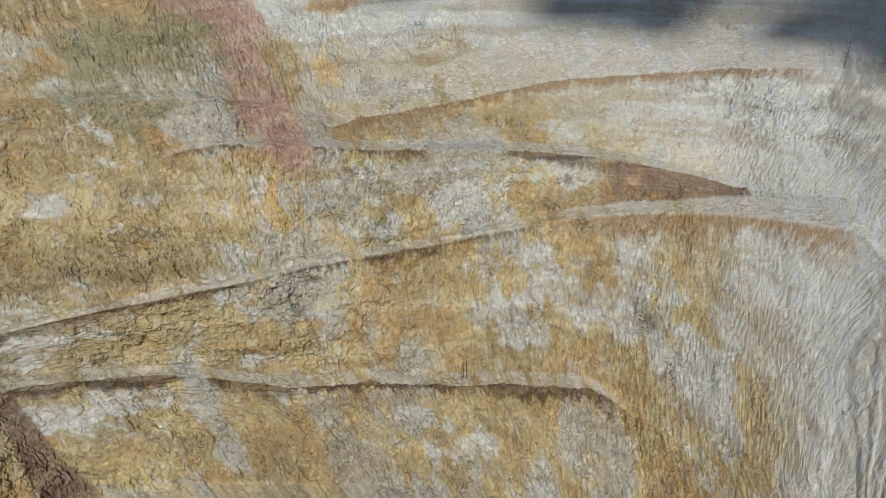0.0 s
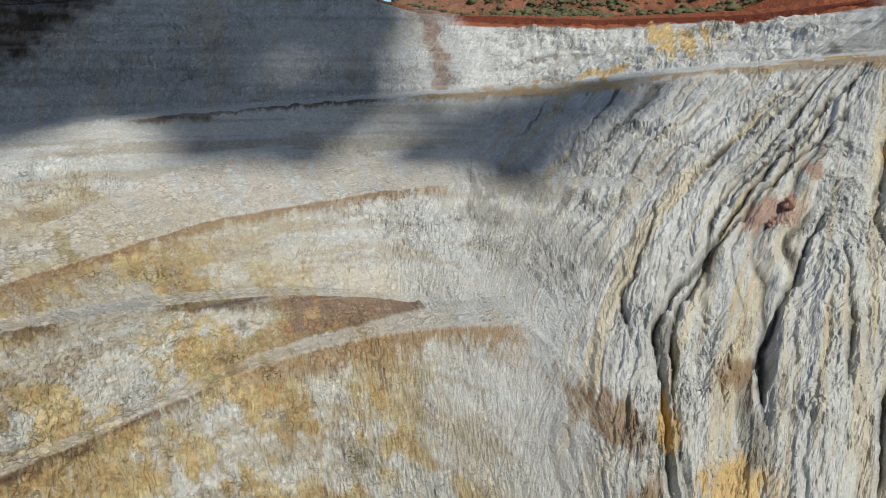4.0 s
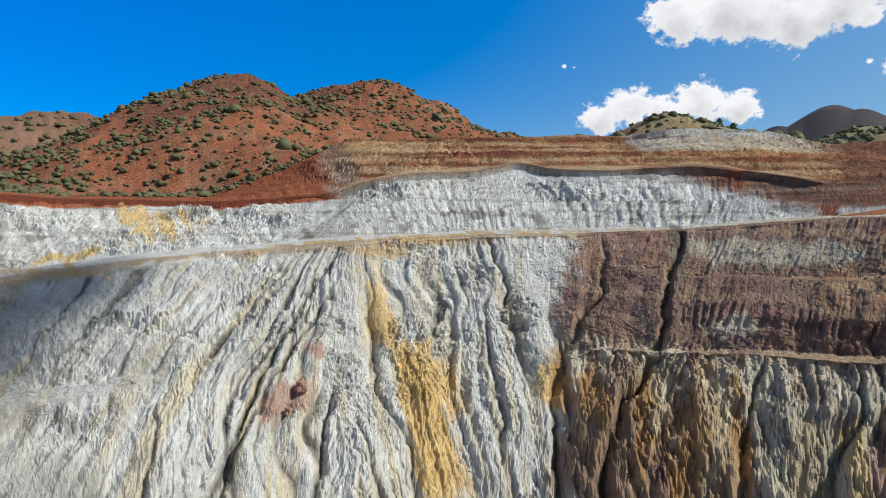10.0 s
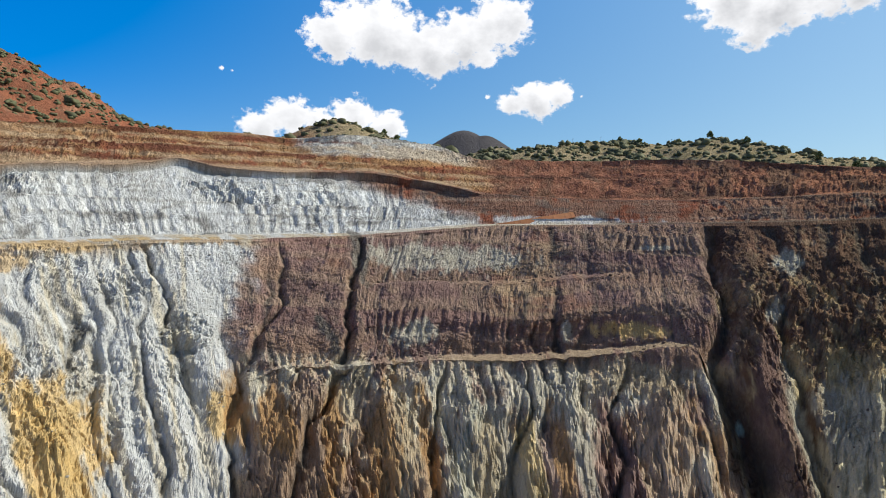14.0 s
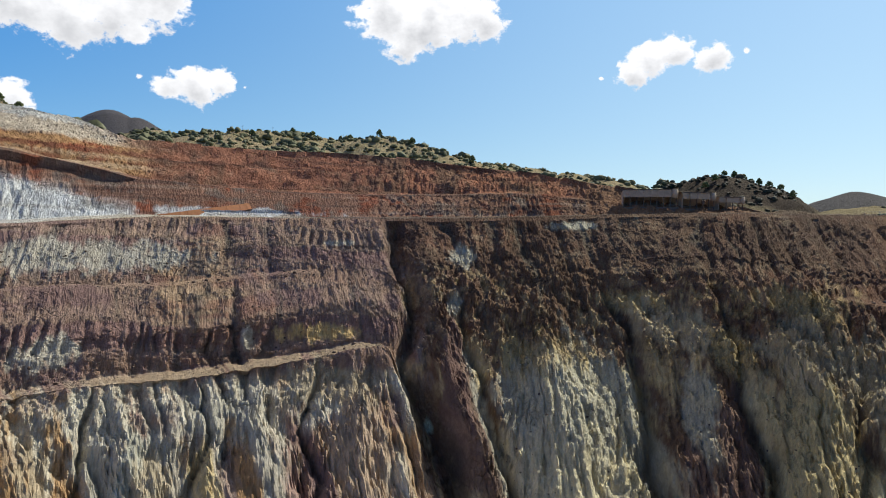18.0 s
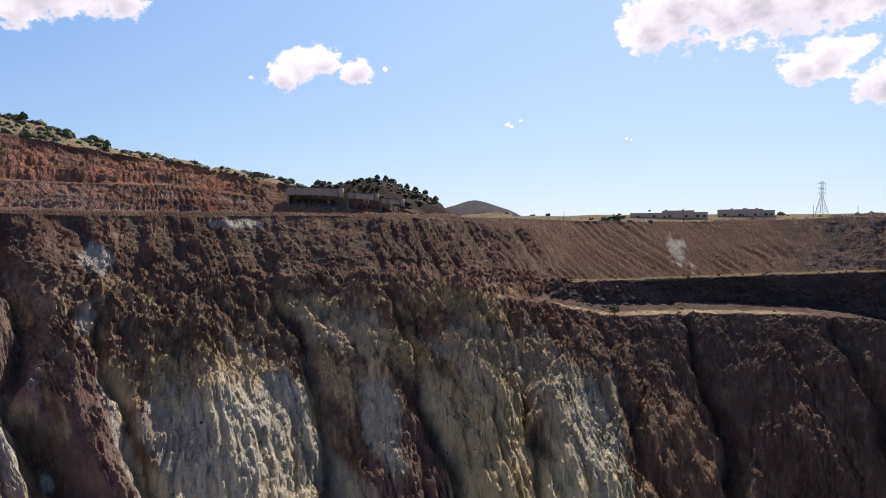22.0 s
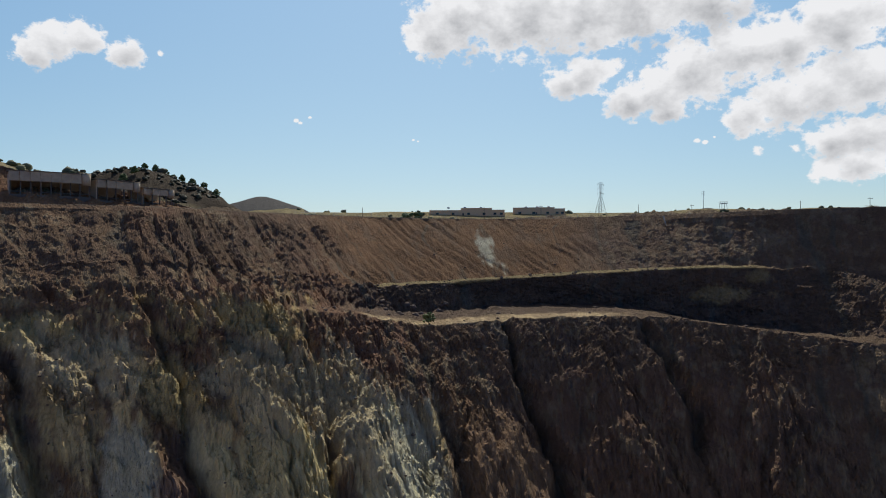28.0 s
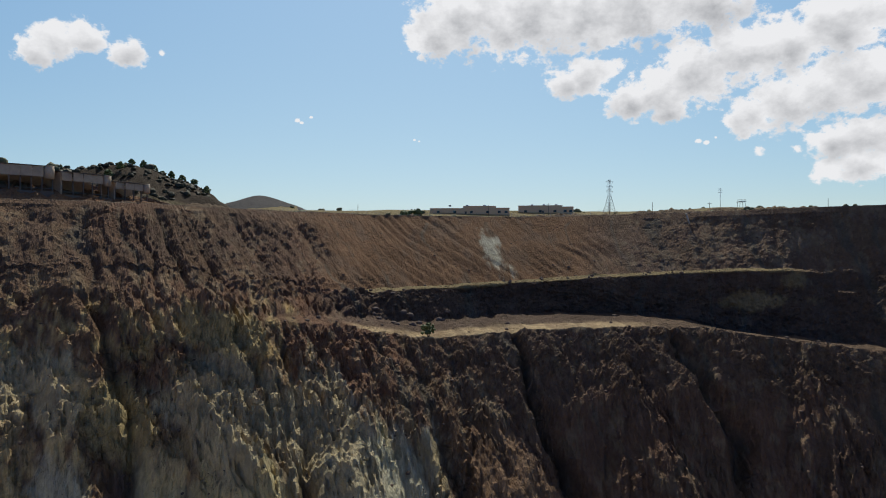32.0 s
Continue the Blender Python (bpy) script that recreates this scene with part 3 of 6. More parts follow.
GULLIES_PURPLE = [
    (((83, 93), (81.9, 74), (76.4, 44), (75.8, 27), (75.2, 0)), 2.0, 4.6, 2.0, 7.0), (((89.9, 99), (88.4, 76), (87, 60), (85.8, 51), (82.6, 36), (79.5, 12)), 1.8, 5.0, 4.4, 8.0),
    (((95.6, 54), (94.6, 42), (92.4, 30), (92, 12)), 1.6, 3.6, 3.0, 6.0), (((102.6, 54), (103.4, 42), (100.6, 28), (100, 12)), 1.6, 4.0, 3.0, 7.0), (((107, 82), (106, 62)), 1.5, 3.0, 1.0, 3.0), (((112.6, 56), (110.4, 42), (111.4, 30), (109, 12)), 1.6, 4.0, 3.0, 7.0), (((72, 94), (72.5, 70)), 1.5, 2.0, 3.0, 3.0),
]
GULLIES_SOUTH = [
    (((121.8, 104), (121.5, 86), (122, 73), (121.1, 60), (122.8, 43), (123.7, 20)), 4.0, 11.0, 7.0, 19.0), (((126.5, 80), (127.6, 55), (127.9, 25)), 2.0, 5.0, 3.0, 7.0), (((139.6, 80), (141.2, 66), (142.2, 45), (141.6, 25)), 2.6, 7.0, 4.0, 9.0),
    (((148.6, 84), (149.5, 66), (151, 40)), 2.0, 5.0, 3.0, 6.0), (((158.4, 76), (158.4, 60), (157.2, 36)), 1.6, 4.0, 2.0, 5.0), (((174.4, 76), (174.8, 63), (176.4, 45)), 2.0, 6.0, 4.0, 9.0), (((187, 75), (189, 52)), 2.5, 6.0, 5.0, 8.0), (((166.5, 74), (168.4, 48)), 2.0, 5.0, 2.0, 5.0),
]
# Spurs and cones of debris: azimuth and height of the apex, of the foot, half width at the foot, how far they stand out.
FANS = [
    (55.7, 41, 55.2, 0, 20, 8), (61.2, 68, 64.4, 12, 11, 3), (70, 82, 70.6, 10, 12, 4), (83.3, 55, 79.9, 12, 20, 7), (88.2, 54, 90.5, 14, 20, 8), (98.8, 54, 96.4, 16, 13, 5), (107.6, 56, 105, 18, 19, 8), (116.6, 57, 113.4, 20, 20, 8), (103, 46, 101, 16, 9, 5), (111.4, 44, 110.4, 16, 9, 5), (93.6, 48, 94.6, 14, 9, 5), (85.6, 42, 84.6, 12, 8, 5), (119, 44, 118.6, 18, 8, 5),
    (125, 80, 125.2, 28, 11, 7), (133.2, 76, 134.4, 26, 27, 9), (140, 64, 140.6, 36, 6, 3), (149, 60, 146.4, 30, 18, 8), (154.3, 75, 154.8, 34, 18, 8), (162, 72, 162.7, 36, 20, 9), (170.6, 66, 171, 44, 19, 4), (181, 72, 183, 45, 16, 5), (195, 70, 197, 40, 16, 5), (46, 60, 36, 0, 16, 4),
]


# Outcrops of broken rock: azimuth, height, half width in degrees, half height in metres.
CRAGS = [(28, 14, 3.6, 7), (22.5, 13, 3, 5), (33, 61, 6, 6), (41, 58, 4, 5), (17, 20, 4, 6), (66.6, 66, 1.5, 5), (70, 80, 2.5, 6), (38, 6, 3, 5), (30, 103, 4, 5), (36, 101, 4, 6), (50, 104, 6, 6), (-33, 46, 5, 9), (8, -42, 5, 9), (74, 62, 2.5, 9)]


def outcrops():
    q = 0.75 * step(0.18, 0.5, fbm(ARC / 30, Z / 18, 3, 61))
    ragged = fbm(ARC / 9, Z / 6, 4, 66, 0.6) * 0.5
    for a, z, wide, tall in CRAGS:
        q = np.maximum(q, 1 - step(0.6, 1.1, np.hypot((A - a) / wide, (Z - z) / tall) + ragged))
    return q


def wander():
    return fbm(ARC / 13, Z / 9, 4, 5, 0.6)


def gullies():
    """Depth of the named gullies, and how near each spot lies to the bed of one."""
    d, bed = np.zeros_like(Z), np.zeros_like(Z)
    wav = wander() * 2.6 + fbm(ARC / 45, Z / 26, 3, 9) * 2.5
    for line, w0, w1, h0, h1 in GULLIES_WHITE + GULLIES_PURPLE + GULLIES_SOUTH:
        az, zz = [p[0] for p in line][::-1], [p[1] for p in line][::-1]
        room = w1 / 2.2 + 2.5
        cs = slice(col(min(az) - room), col(max(az) + room))
        z = Z[:, cs]
        f = np.clip((zz[-1] - z) / (zz[-1] - zz[0]), -1, 2)
        g = np.clip(f, 0, 1.2)
        w, h = w0 + (w1 - w0) * g, h0 + (h1 - h0) * g
        q = np.abs(ARC[:, cs] + wav[:, cs] - np.radians(np.interp(z, zz, az)) * 240) / w
        inside = step(-0.12, 0.05, f) * (1 - step(1.2, 1.6, f))
        d[:, cs] -= h * np.clip(1 - q, 0, 1) ** 1.1 * inside
        bed[:, cs] = np.maximum(bed[:, cs], np.clip(1.0 - q * 1.3, 0, 1) * inside)
    return d, bed


def fans():
    """Spurs that widen downward with rills spreading from their apex: height, cover and the spread coordinate."""
    d, cover = np.zeros_like(Z), np.zeros_like(Z)
    wav = wander() * 3.0 + fbm(ARC / 34, Z / 26, 3, 7) * 5.0
    slant = feather(RUN + wander() * 4, 10, 17) * step(-0.2, 0.4, fbm(ARC / 26, Z / 20, 2, 23))
    for i, (a0, z0, a1, z1, w1, h1) in enumerate(FANS):
        room = w1 / 2.2 + 3 + abs(a1 - a0) * 0.3
        cs = slice(col(min(a0, a1) - room), col(max(a0, a1) + room))
        f = np.clip((z0 - Z[:, cs]) / (z0 - z1), -0.5, 1.5)
        g = np.clip(f, 0, 1.4)
        w = 0.8 + 1.35 * w1 * g
        x = (ARC[:, cs] + wav[:, cs] - np.radians(a0 + (a1 - a0) * g) * 240) / w
        q = np.abs(x)
        inside = step(-0.02, 0.2, f)
        n = max(4.0, w1 / 2.4)
        cut = 0.62 * vee(x * n * 0.45 + 31 * i, f * 3, 700 + i, 1.5) + 0.38 * vee(x * n + 57 * i, f * 4, 740 + i, 1.5)
        body = np.clip(1.04 - q, 0, 1)
        d[:, cs] += inside * (h1 * np.minimum(body, 0.9) * np.minimum(g + 0.15, 1) + (cut * np.minimum(1.0 + 1.6 * g, 2.5) + slant[:, cs] * 1.3) * step(0, 0.12, body))
        cover[:, cs] = np.maximum(cover[:, cs], inside * step(0, 0.15, body))
    return d, cover


def vee(c, v, seed, power):
    """Sharp-bedded rills between crests, one to each whole number of c; 0 at the crest, -1 at the bed."""
    k = np.floor(c)
    f = c - k
    mid = 0.5 + 0.27 * VALUE[TABLE[(k.astype(np.int32) + seed * 37) & 2047]]
    q = np.where(f < mid, f / mid, (1 - f) / (1 - mid))
    return -(0.62 + 0.45 * noise2(k * 1.7, v, seed + 3)) * q ** power


def rills(u, cell, seed, bend=0.55, power=1.5, along=26):
    return vee(u / cell + bend * fbm(ARC / (cell * 5), Z / (cell * 4), 4, seed, 0.42), Z / along, seed, power)


def feather(u, cell, seed):
    """Side rills that fall slantwise off both flanks of a rib."""
    c = u / cell
    f = np.abs(c - np.floor(c) - 0.5) * 2
    return vee((Z * 1.15 - f * cell * 0.75) / 3.3 + np.floor(c) * 7.3, f * 2, seed, 1.4) * np.clip(1.2 - f, 0, 1)


def weather():
    """Gullies, rills and broken rock, as a push along the slope's normal."""
    dr, dz = np.gradient(R, axis=0), np.gradient(Z, axis=0)
    ln = np.hypot(dr, dz) + 1e-6
    nr, nz = -dz / ln, dr / ln
    for a in (nr, nz):
        for _ in range(3):
            a[1:-1] = (a[:-2] + a[1:-1] + a[2:]) / 3
    low = (T < 9.9).astype(np.float32)
    east = step(22, 34, A) * (1 - step(119, 122, A))
    south = step(119, 122, A)
    north = 1 - step(16, 30, A)
    wall = WALLNESS
    global RUN, RUNNEL
    RUN = run_coordinate()
    u = RUN + fbm(ARC / 40, Z / 34, 4, 3, 0.5) * 7
    global CRAGGY
    CRAGGY = outcrops()
    cut, bed = gullies()
    spur, cover = fans()
    open_face = 1 - 0.5 * cover
    r1, r2, r3 = rills(u, 15, 11, 0.4), rills(u, 6.2, 21), rills(u, 2.7, 26, 0.5, 1.3, 14)
    side = feather(u + 4 * fbm(ARC / 14, Z / 14, 3, 18), 12, 15) * step(-0.1, 0.5, fbm(ARC / 30, Z / 24, 2, 19))
    rock = fbm(ARC / 16, Z / 11, 5, 31, 0.6)
    crag = ridged(ARC / 8 + Z / 16, Z / 6, 4, 37) ** 0.8
    lump = fbm(ARC / 3.0, Z / 2.4, 4, 51, 0.68)
    blocks = fbm(ARC / 15 + Z / 40, Z / 9, 4, 401, 0.55) * 3.6
    blocks = np.floor(blocks) + step(0.35, 0.6, blocks - np.floor(blocks)) - blocks * 0.4
    chips = fbm(ARC / 5 - Z / 20, Z / 3.4, 3, 411, 0.6) * 2.6
    chips = np.floor(chips) + step(0.35, 0.6, chips - np.floor(chips)) - chips * 0.5
    deep = step(0, 34, 98 - Z) * low
    craggy = CRAGGY
    patchy = 0.15 + 0.95 * step(-0.35, 0.4, fbm(ARC / 24, Z / 20, 3, 8))
    border = 78 + 0.10 * np.clip(Z - 50, 0, 40)
    purple = step(-1.0, 1.0, A - border) * east
    white = east - purple
    under = step(-58, -53, -Z)
    gentle = 0.65 + 0.35 * step(36, 50, A + (70 - Z) * 0.25)
    # the white face: ribs and runnels, with broken rock in places
    d = wall * white * low * (open_face * (r1 * (0.8 + 3.2 * deep) * gentle + patchy * (r2 * (0.6 + 2.1 * deep) * gentle + side * 1.7 * deep * gentle + r3 * 0.85)) + rock * 1.0 + lump * 0.55 + chips * 0.35)
    d = d + wall * white * craggy * (blocks * 1.1 + chips * 0.7 + (crag - 0.45) * 2.2 + lump * 0.6)
    # the purple face: tilted beds, each ribbed in its own way, over spurs
    bedding = (Z + 0.05 * (ARC - 400) + fbm(ARC / 70, Z / 60, 3, 431) * 4.5) / 9.0
    kb = np.floor(bedding)
    fb = bedding - kb
    ribs = rills(u + kb * 41.3, 4.0, 811, 0.5, 1.4, 20) * step(0.18, 0.36, fb) * (1 - step(0.86, 0.99, fb)) * (0.3 + 0.9 * (np.mod(kb, 2) > 0.5)) * patchy * (1 - 0.85 * np.minimum(1, 2 * bump(A, 97, 18) * bump(Z, 90, 20)))
    d = d + wall * purple * low * (1 - under) * ((fb - 0.5) * 2.4 + ribs * 1.5 + rock * 1.2 + chips * 0.25 + blocks * 0.4 + lump * 0.25 + r1 * 1.2 + patchy * r3 * 0.5)
    d = d + wall * purple * low * under * (open_face * (r1 * 1.7 + r2 * 1.4 + side * 1.8 + r3 * 0.8) + rock * 2.0 + blocks * 0.5 + chips * 0.5 + lump * 0.5)
    # the south face: rilled bank on top, broken beds, rilled spurs below
    smoothface = (SPAN == 9) * step(162, 166, A) * (1 - step(183, 190, A))
    brink = 1 - 0.8 * (SPAN == 9) * step(0.72, 0.95, T - SPAN)
    calm = 1 - 0.45 * step(160, 170, A)
    belt = step(54, 64, Z) * (1 - step(82, 92, Z))
    horn = ridged(ARC / 20 + Z / 60, Z / 22, 4, 421) ** 0.7
    d = d + wall * south * low * (1 - 0.85 * smoothface) * calm * brink * (open_face * (r1 * (0.6 + 2.2 * (1 - belt)) + r2 * 1.3 + side * 0.7 * (1 - belt) + r3 * 0.7) + rock * 2.2 + blocks * (0.6 + 0.9 * belt) + chips * (0.5 + 0.5 * belt) + (horn - 0.4) * 2.6 * belt + (crag - 0.45) * (0.6 + 1.6 * belt) + lump * (0.4 + 0.5 * belt))
    d = d + smoothface * south * rills(ARC - 0.9 * (111 - Z), 4.2, 531, 0.9, 1.4, 12) * patchy * 1.1
    # the ochre face: blocky beds with shallow runnels
    clean = 1 - 0.6 * step(-10, 6, A + (Z + 15) * 0.3) * low
    d = d + wall * north * (rock * 1.3 + clean * (blocks * 1.0 + chips * 0.8 * patchy + (crag - 0.45) * 1.4 + lump * (0.3 + 0.6 * patchy)) + patchy * clean * (r3 * 0.6 + r2 * 0.5) + CRAGGY * (blocks + chips * 0.8))
    # benched faces above the road
    terrace = ((Z + fbm(ARC / 60, Z / 60, 2, 431) * 3) / 8.5) % 1.0
    upper = wall * (T >= 11) * step(26, 32, A)
    d = d + upper * (terrace - 0.5) * (2.4 + 2.8 * step(99, 105, A)) * (1 - step(146, 152, A))
    d = d + upper * (1 - step(110, 121, A)) * (1 - 0.7 * (T >= 12.6)) * (1 - 0.6 * step(96, 102, A)) * (patchy * (rills(ARC + np.floor(Z / 8.5) * 19, 4.6, 821, 0.5, 1.4, 20) * 1.3 + r3 * 0.7) + rock * 0.8 + craggy * (blocks + chips * 0.7) + lump * 0.35)
    shelves = ((Z + fbm(ARC / 30, Z / 30, 3, 441) * 2.5) / 5.2) % 1.0
    d = d + wall * (T >= 12.5) * (T < 15) * step(58, 62, A) * ((shelves - 0.5) * 2.8 + fbm(ARC / 12, R / 12, 5, 445, 0.6) * 2.2)
    d = d + wall * (T >= 11) * south * (blocks * 0.7 + chips * 0.5 + r3 * 0.7 + lump * 0.4)
    d = d - (SPAN == 11) * east * 4.0 * step(116.3, 117.6, Z + fbm(ARC / 40, Z / 40, 2, 63)) * (1 - step(98, 104, A))
    d = d - (SPAN == 13) * wall * 3.0 * step(0.45, 0.52, T - SPAN) * (east + south)
    d = d + wall * low * (1.0 * cut + (1.0 + 0.3 * step(77, 81, A)) * spur)
    d = d + (1 - wall) * np.where(T < 15, fbm(ARC / 5, R / 5, 4, 41) * 0.35, 0)
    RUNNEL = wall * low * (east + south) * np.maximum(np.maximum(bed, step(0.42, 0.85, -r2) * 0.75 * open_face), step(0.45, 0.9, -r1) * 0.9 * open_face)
    d = np.where(T < 1, 0, d)
    return R + nr * d, Z + nz * d


R, Z = weather()
X, Y = MID[0] + R * np.sin(np.radians(A)), MID[1] + R * np.cos(np.radians(A))
FAR = T >= 15
HILLY = step(440, 560, R)
Z = Z + np.where(FAR, (fbm(X / 60, Y / 60, 4, 71) * 5 + (ridged(X / 40, Y / 40, 3, 75) - 0.4) * 5 + (ridged(X / 13, Y / 13, 3, 78) - 0.4) * (1.2 + 4.5 * step(205, 250, Z))) * HILLY * (1 - step(1000, 1300, R)) * (A < 165), 0)

CLAY, OCHRE, ORANGE, YELLOW = (0.47, 0.475, 0.463), (0.46, 0.375, 0.205), (0.32, 0.19, 0.085), (0.50, 0.35, 0.15)
PURPLE, BROWN, RED, PALE = (0.19, 0.122, 0.106), (0.25, 0.175, 0.125), (0.25, 0.085, 0.045), (0.365, 0.34, 0.275)
DARK, PINK, TAN, ASH = (0.12, 0.11, 0.095), (0.33, 0.215, 0.17), (0.37, 0.305, 0.205), (0.37, 0.365, 0.34)
UMBER, OLIVE, RUST, SHADE_BROWN = (0.085, 0.055, 0.042), (0.235, 0.215, 0.135), (0.23, 0.10, 0.05), (0.075, 0.057, 0.05)
# Beds and stains of one colour: azimuth, height, half width in degrees, half height in metres, degrees that it leans for each metre down.
STAINS = [
    ((0.42, 0.30, 0.16), [(61, 88, 3.4, 3.5, 0), (66.5, 94, 5, 2.2, 0), (37, 76, 4, 3, 0.2), (31, 72, 4, 2.2, 0)]), (YELLOW, [(60.5, 62, 1.6, 14, 0.03), (64.3, 36, 3.2, 16, 0.06), (63.3, 8, 2.2, 18, 0.02), (76, 38, 1.3, 9, -0.03), (42.2, 103, 0.7, 8, 0.02), (43.4, 101, 0.6, 10, 0.0), (45, 98, 0.7, 8, 0.03), (46.4, 102, 0.4, 6, 0), (39, 84, 1.0, 4, -0.3), (36, 80, 0.8, 4, -0.3), (113.5, 66, 4, 3, 0)]),
    ((0.33, 0.26, 0.14), [(154.7, 80, 4, 5, 0), (143, 76, 3, 5, 0), (149, 66, 2, 8, 0.05), (131, 58, 2, 8, 0.05)]),
    (ORANGE, [(-17.5, 50, 3.2, 4.5, 0)]),
    (PINK, [(50.5, 36, 2.6, 7, -0.28), (54, 50, 1, 3, 0), (-27.6, 28, 1.7, 26, 0.02), (-29, 60, 3, 16, 0.1)]),
    (PALE, [(97, 91, 8, 7, 0), (93.5, 63, 2.4, 4.5, -0.1), (104, 47, 2.4, 7, 0.1), (107.4, 64, 0.7, 4, 0), (116.7, 97, 1.7, 1.6, 0), (111.5, 49, 1.2, 6, 0.15), (126, 74, 0.8, 6, 0), (127.5, 92, 1.2, 5, 0), (136, 48, 5, 13, 0.1),
            (140.5, 42, 2.4, 22, 0.14), (146, 50, 1.4, 10, 0), (163.5, 52, 4.5, 16, 0.15), (130, 46, 2, 9, 0.05), (94, 30, 1.5, 18, -0.1), (99.5, 28, 2.4, 18, -0.05), (107, 34, 1.2, 16, 0.05), (127, 42, 0.8, 16, 0.05), (138, 106, 2.4, 2.5, 0), (176, 96, 0.9, 7, 0.02)]),
    ((0.22, 0.16, 0.09), [(194.5, 80, 3.2, 3, 0), (197.5, 86, 1.2, 3, 0)]), (TAN, [(86.3, 44, 2, 12, -0.1), (90, 34, 2.5, 18, -0.1), (113, 52, 6, 6, 0), (98, 26, 1.6, 16, 0), (159.5, 62, 3.2, 14, 0.1), (144.5, 70, 3.2, 8, 0), (154, 68, 3, 9, 0)]),
    (ORANGE, [(77.2, 40, 1.3, 10, -0.04), (80, 38, 2, 10, -0.1), (88, 28, 1.6, 20, -0.1), (93, 30, 1, 20, 0), (105, 30, 1, 14, 0), (84, 30, 1, 16, -0.1)]),
    ((0.24, 0.165, 0.10), [(31, -12, 4, 6, 0), (34, -26, 3.5, 5, 0), (47, -8, 2, 6, 0.1)]), (YELLOW, [(46, -27, 4.5, 7, 0), (38, -16, 1.5, 6, 0.1)]), ((0.23, 0.22, 0.195), [(29, 31, 6, 6, 0), (26, 22, 4, 5, 0), (48, -16, 2.2, 7, 0.1), (39, 4, 1.2, 4, 0), (33, 18, 3, 5, 0)]),
    (YELLOW, [(-20.2, 28, 1.6, 6, 0), (-30.4, -2, 2.0, 9, 0.03)]), (OLIVE, [(-34, 45, 6, 13, 0), (-38, 30, 4, 8, 0), (6, -44, 2, 5, 0)]),
    ((0.34, 0.50, 0.50), [(122.4, 37, 0.35, 1.6, 0)]), (CLAY, [(109, 111, 8, 2.6, 0), (-0.9, -5, 1.2, 6, 0.03), (-31, 1, 1.0, 7, 0), (-6, -40, 0.8, 7, 0.03), (-8, -52, 3, 5, 0), (-50.5, -44, 0.7, 5, 0)]),
    (ASH, [(-25, -4, 4, 8, 0), (30, 20, 5, 9, 0), (27, 14, 4, 8, 0), (66.6, 64, 1.2, 4, 0), (-12, 3, 5, 8, 0), (-41, -66, 1, 20, 0)]),
    # a dark hollow and spot; the last two paint the shade of a gully
    (DARK, [(-0.8, -6.5, 0.55, 3, 0), (66.6, 64, 0.8, 2.5, 0), (89.3, 90, 0.8, 12, 0.02), (86, 58, 0.8, 12, 0.1)]),
]


# Debris cones of one rock: apex, foot, half width at the foot, colour, height where the colour begins.
CONES = [
    (61.2, 66, 64.4, 12, 9, YELLOW, 62), (83.3, 55, 79.9, 12, 18, (0.25, 0.175, 0.125), 53), (88.2, 54, 90.5, 14, 18, (0.30, 0.205, 0.13), 50), (98.8, 54, 96.4, 16, 11, (0.42, 0.41, 0.33), 50), (107.6, 56, 105, 18, 17, (0.30, 0.21, 0.17), 42), (116.6, 57, 113.4, 20, 18, (0.38, 0.285, 0.20), 54), (111.4, 44, 110.4, 16, 9, (0.19, 0.125, 0.115), 42), (103, 46, 101, 16, 8, (0.44, 0.35, 0.19), 44),
    (125, 80, 125.2, 28, 10, (0.15, 0.095, 0.082), 74), (133.2, 76, 134.4, 26, 25, (0.52, 0.465, 0.34), 57), (140, 64, 140.6, 36, 5, (0.48, 0.43, 0.29), 60), (149, 60, 146.4, 30, 17, (0.15, 0.095, 0.08), 58), (154.3, 75, 154.8, 34, 17, (0.45, 0.37, 0.215), 68), (162, 72, 162.7, 36, 18, (0.57, 0.51, 0.33), 66), (170.6, 66, 171, 44, 18, (0.19, 0.12, 0.08), 62),
    (-25.6, 74, -27.2, 13, 7.5, (0.38, 0.25, 0.20), 66), (-25.0, 110, -25.6, 45, 7, (0.38, 0.25, 0.20), 90), (-53, -44, -53.5, -90, 8, (0.16, 0.10, 0.08), -50),
]


def beds_of(z, along):
    """Thin beds lying nearly level."""
    return fbm(along / 70, z / 2.6, 4, 471, 0.6)


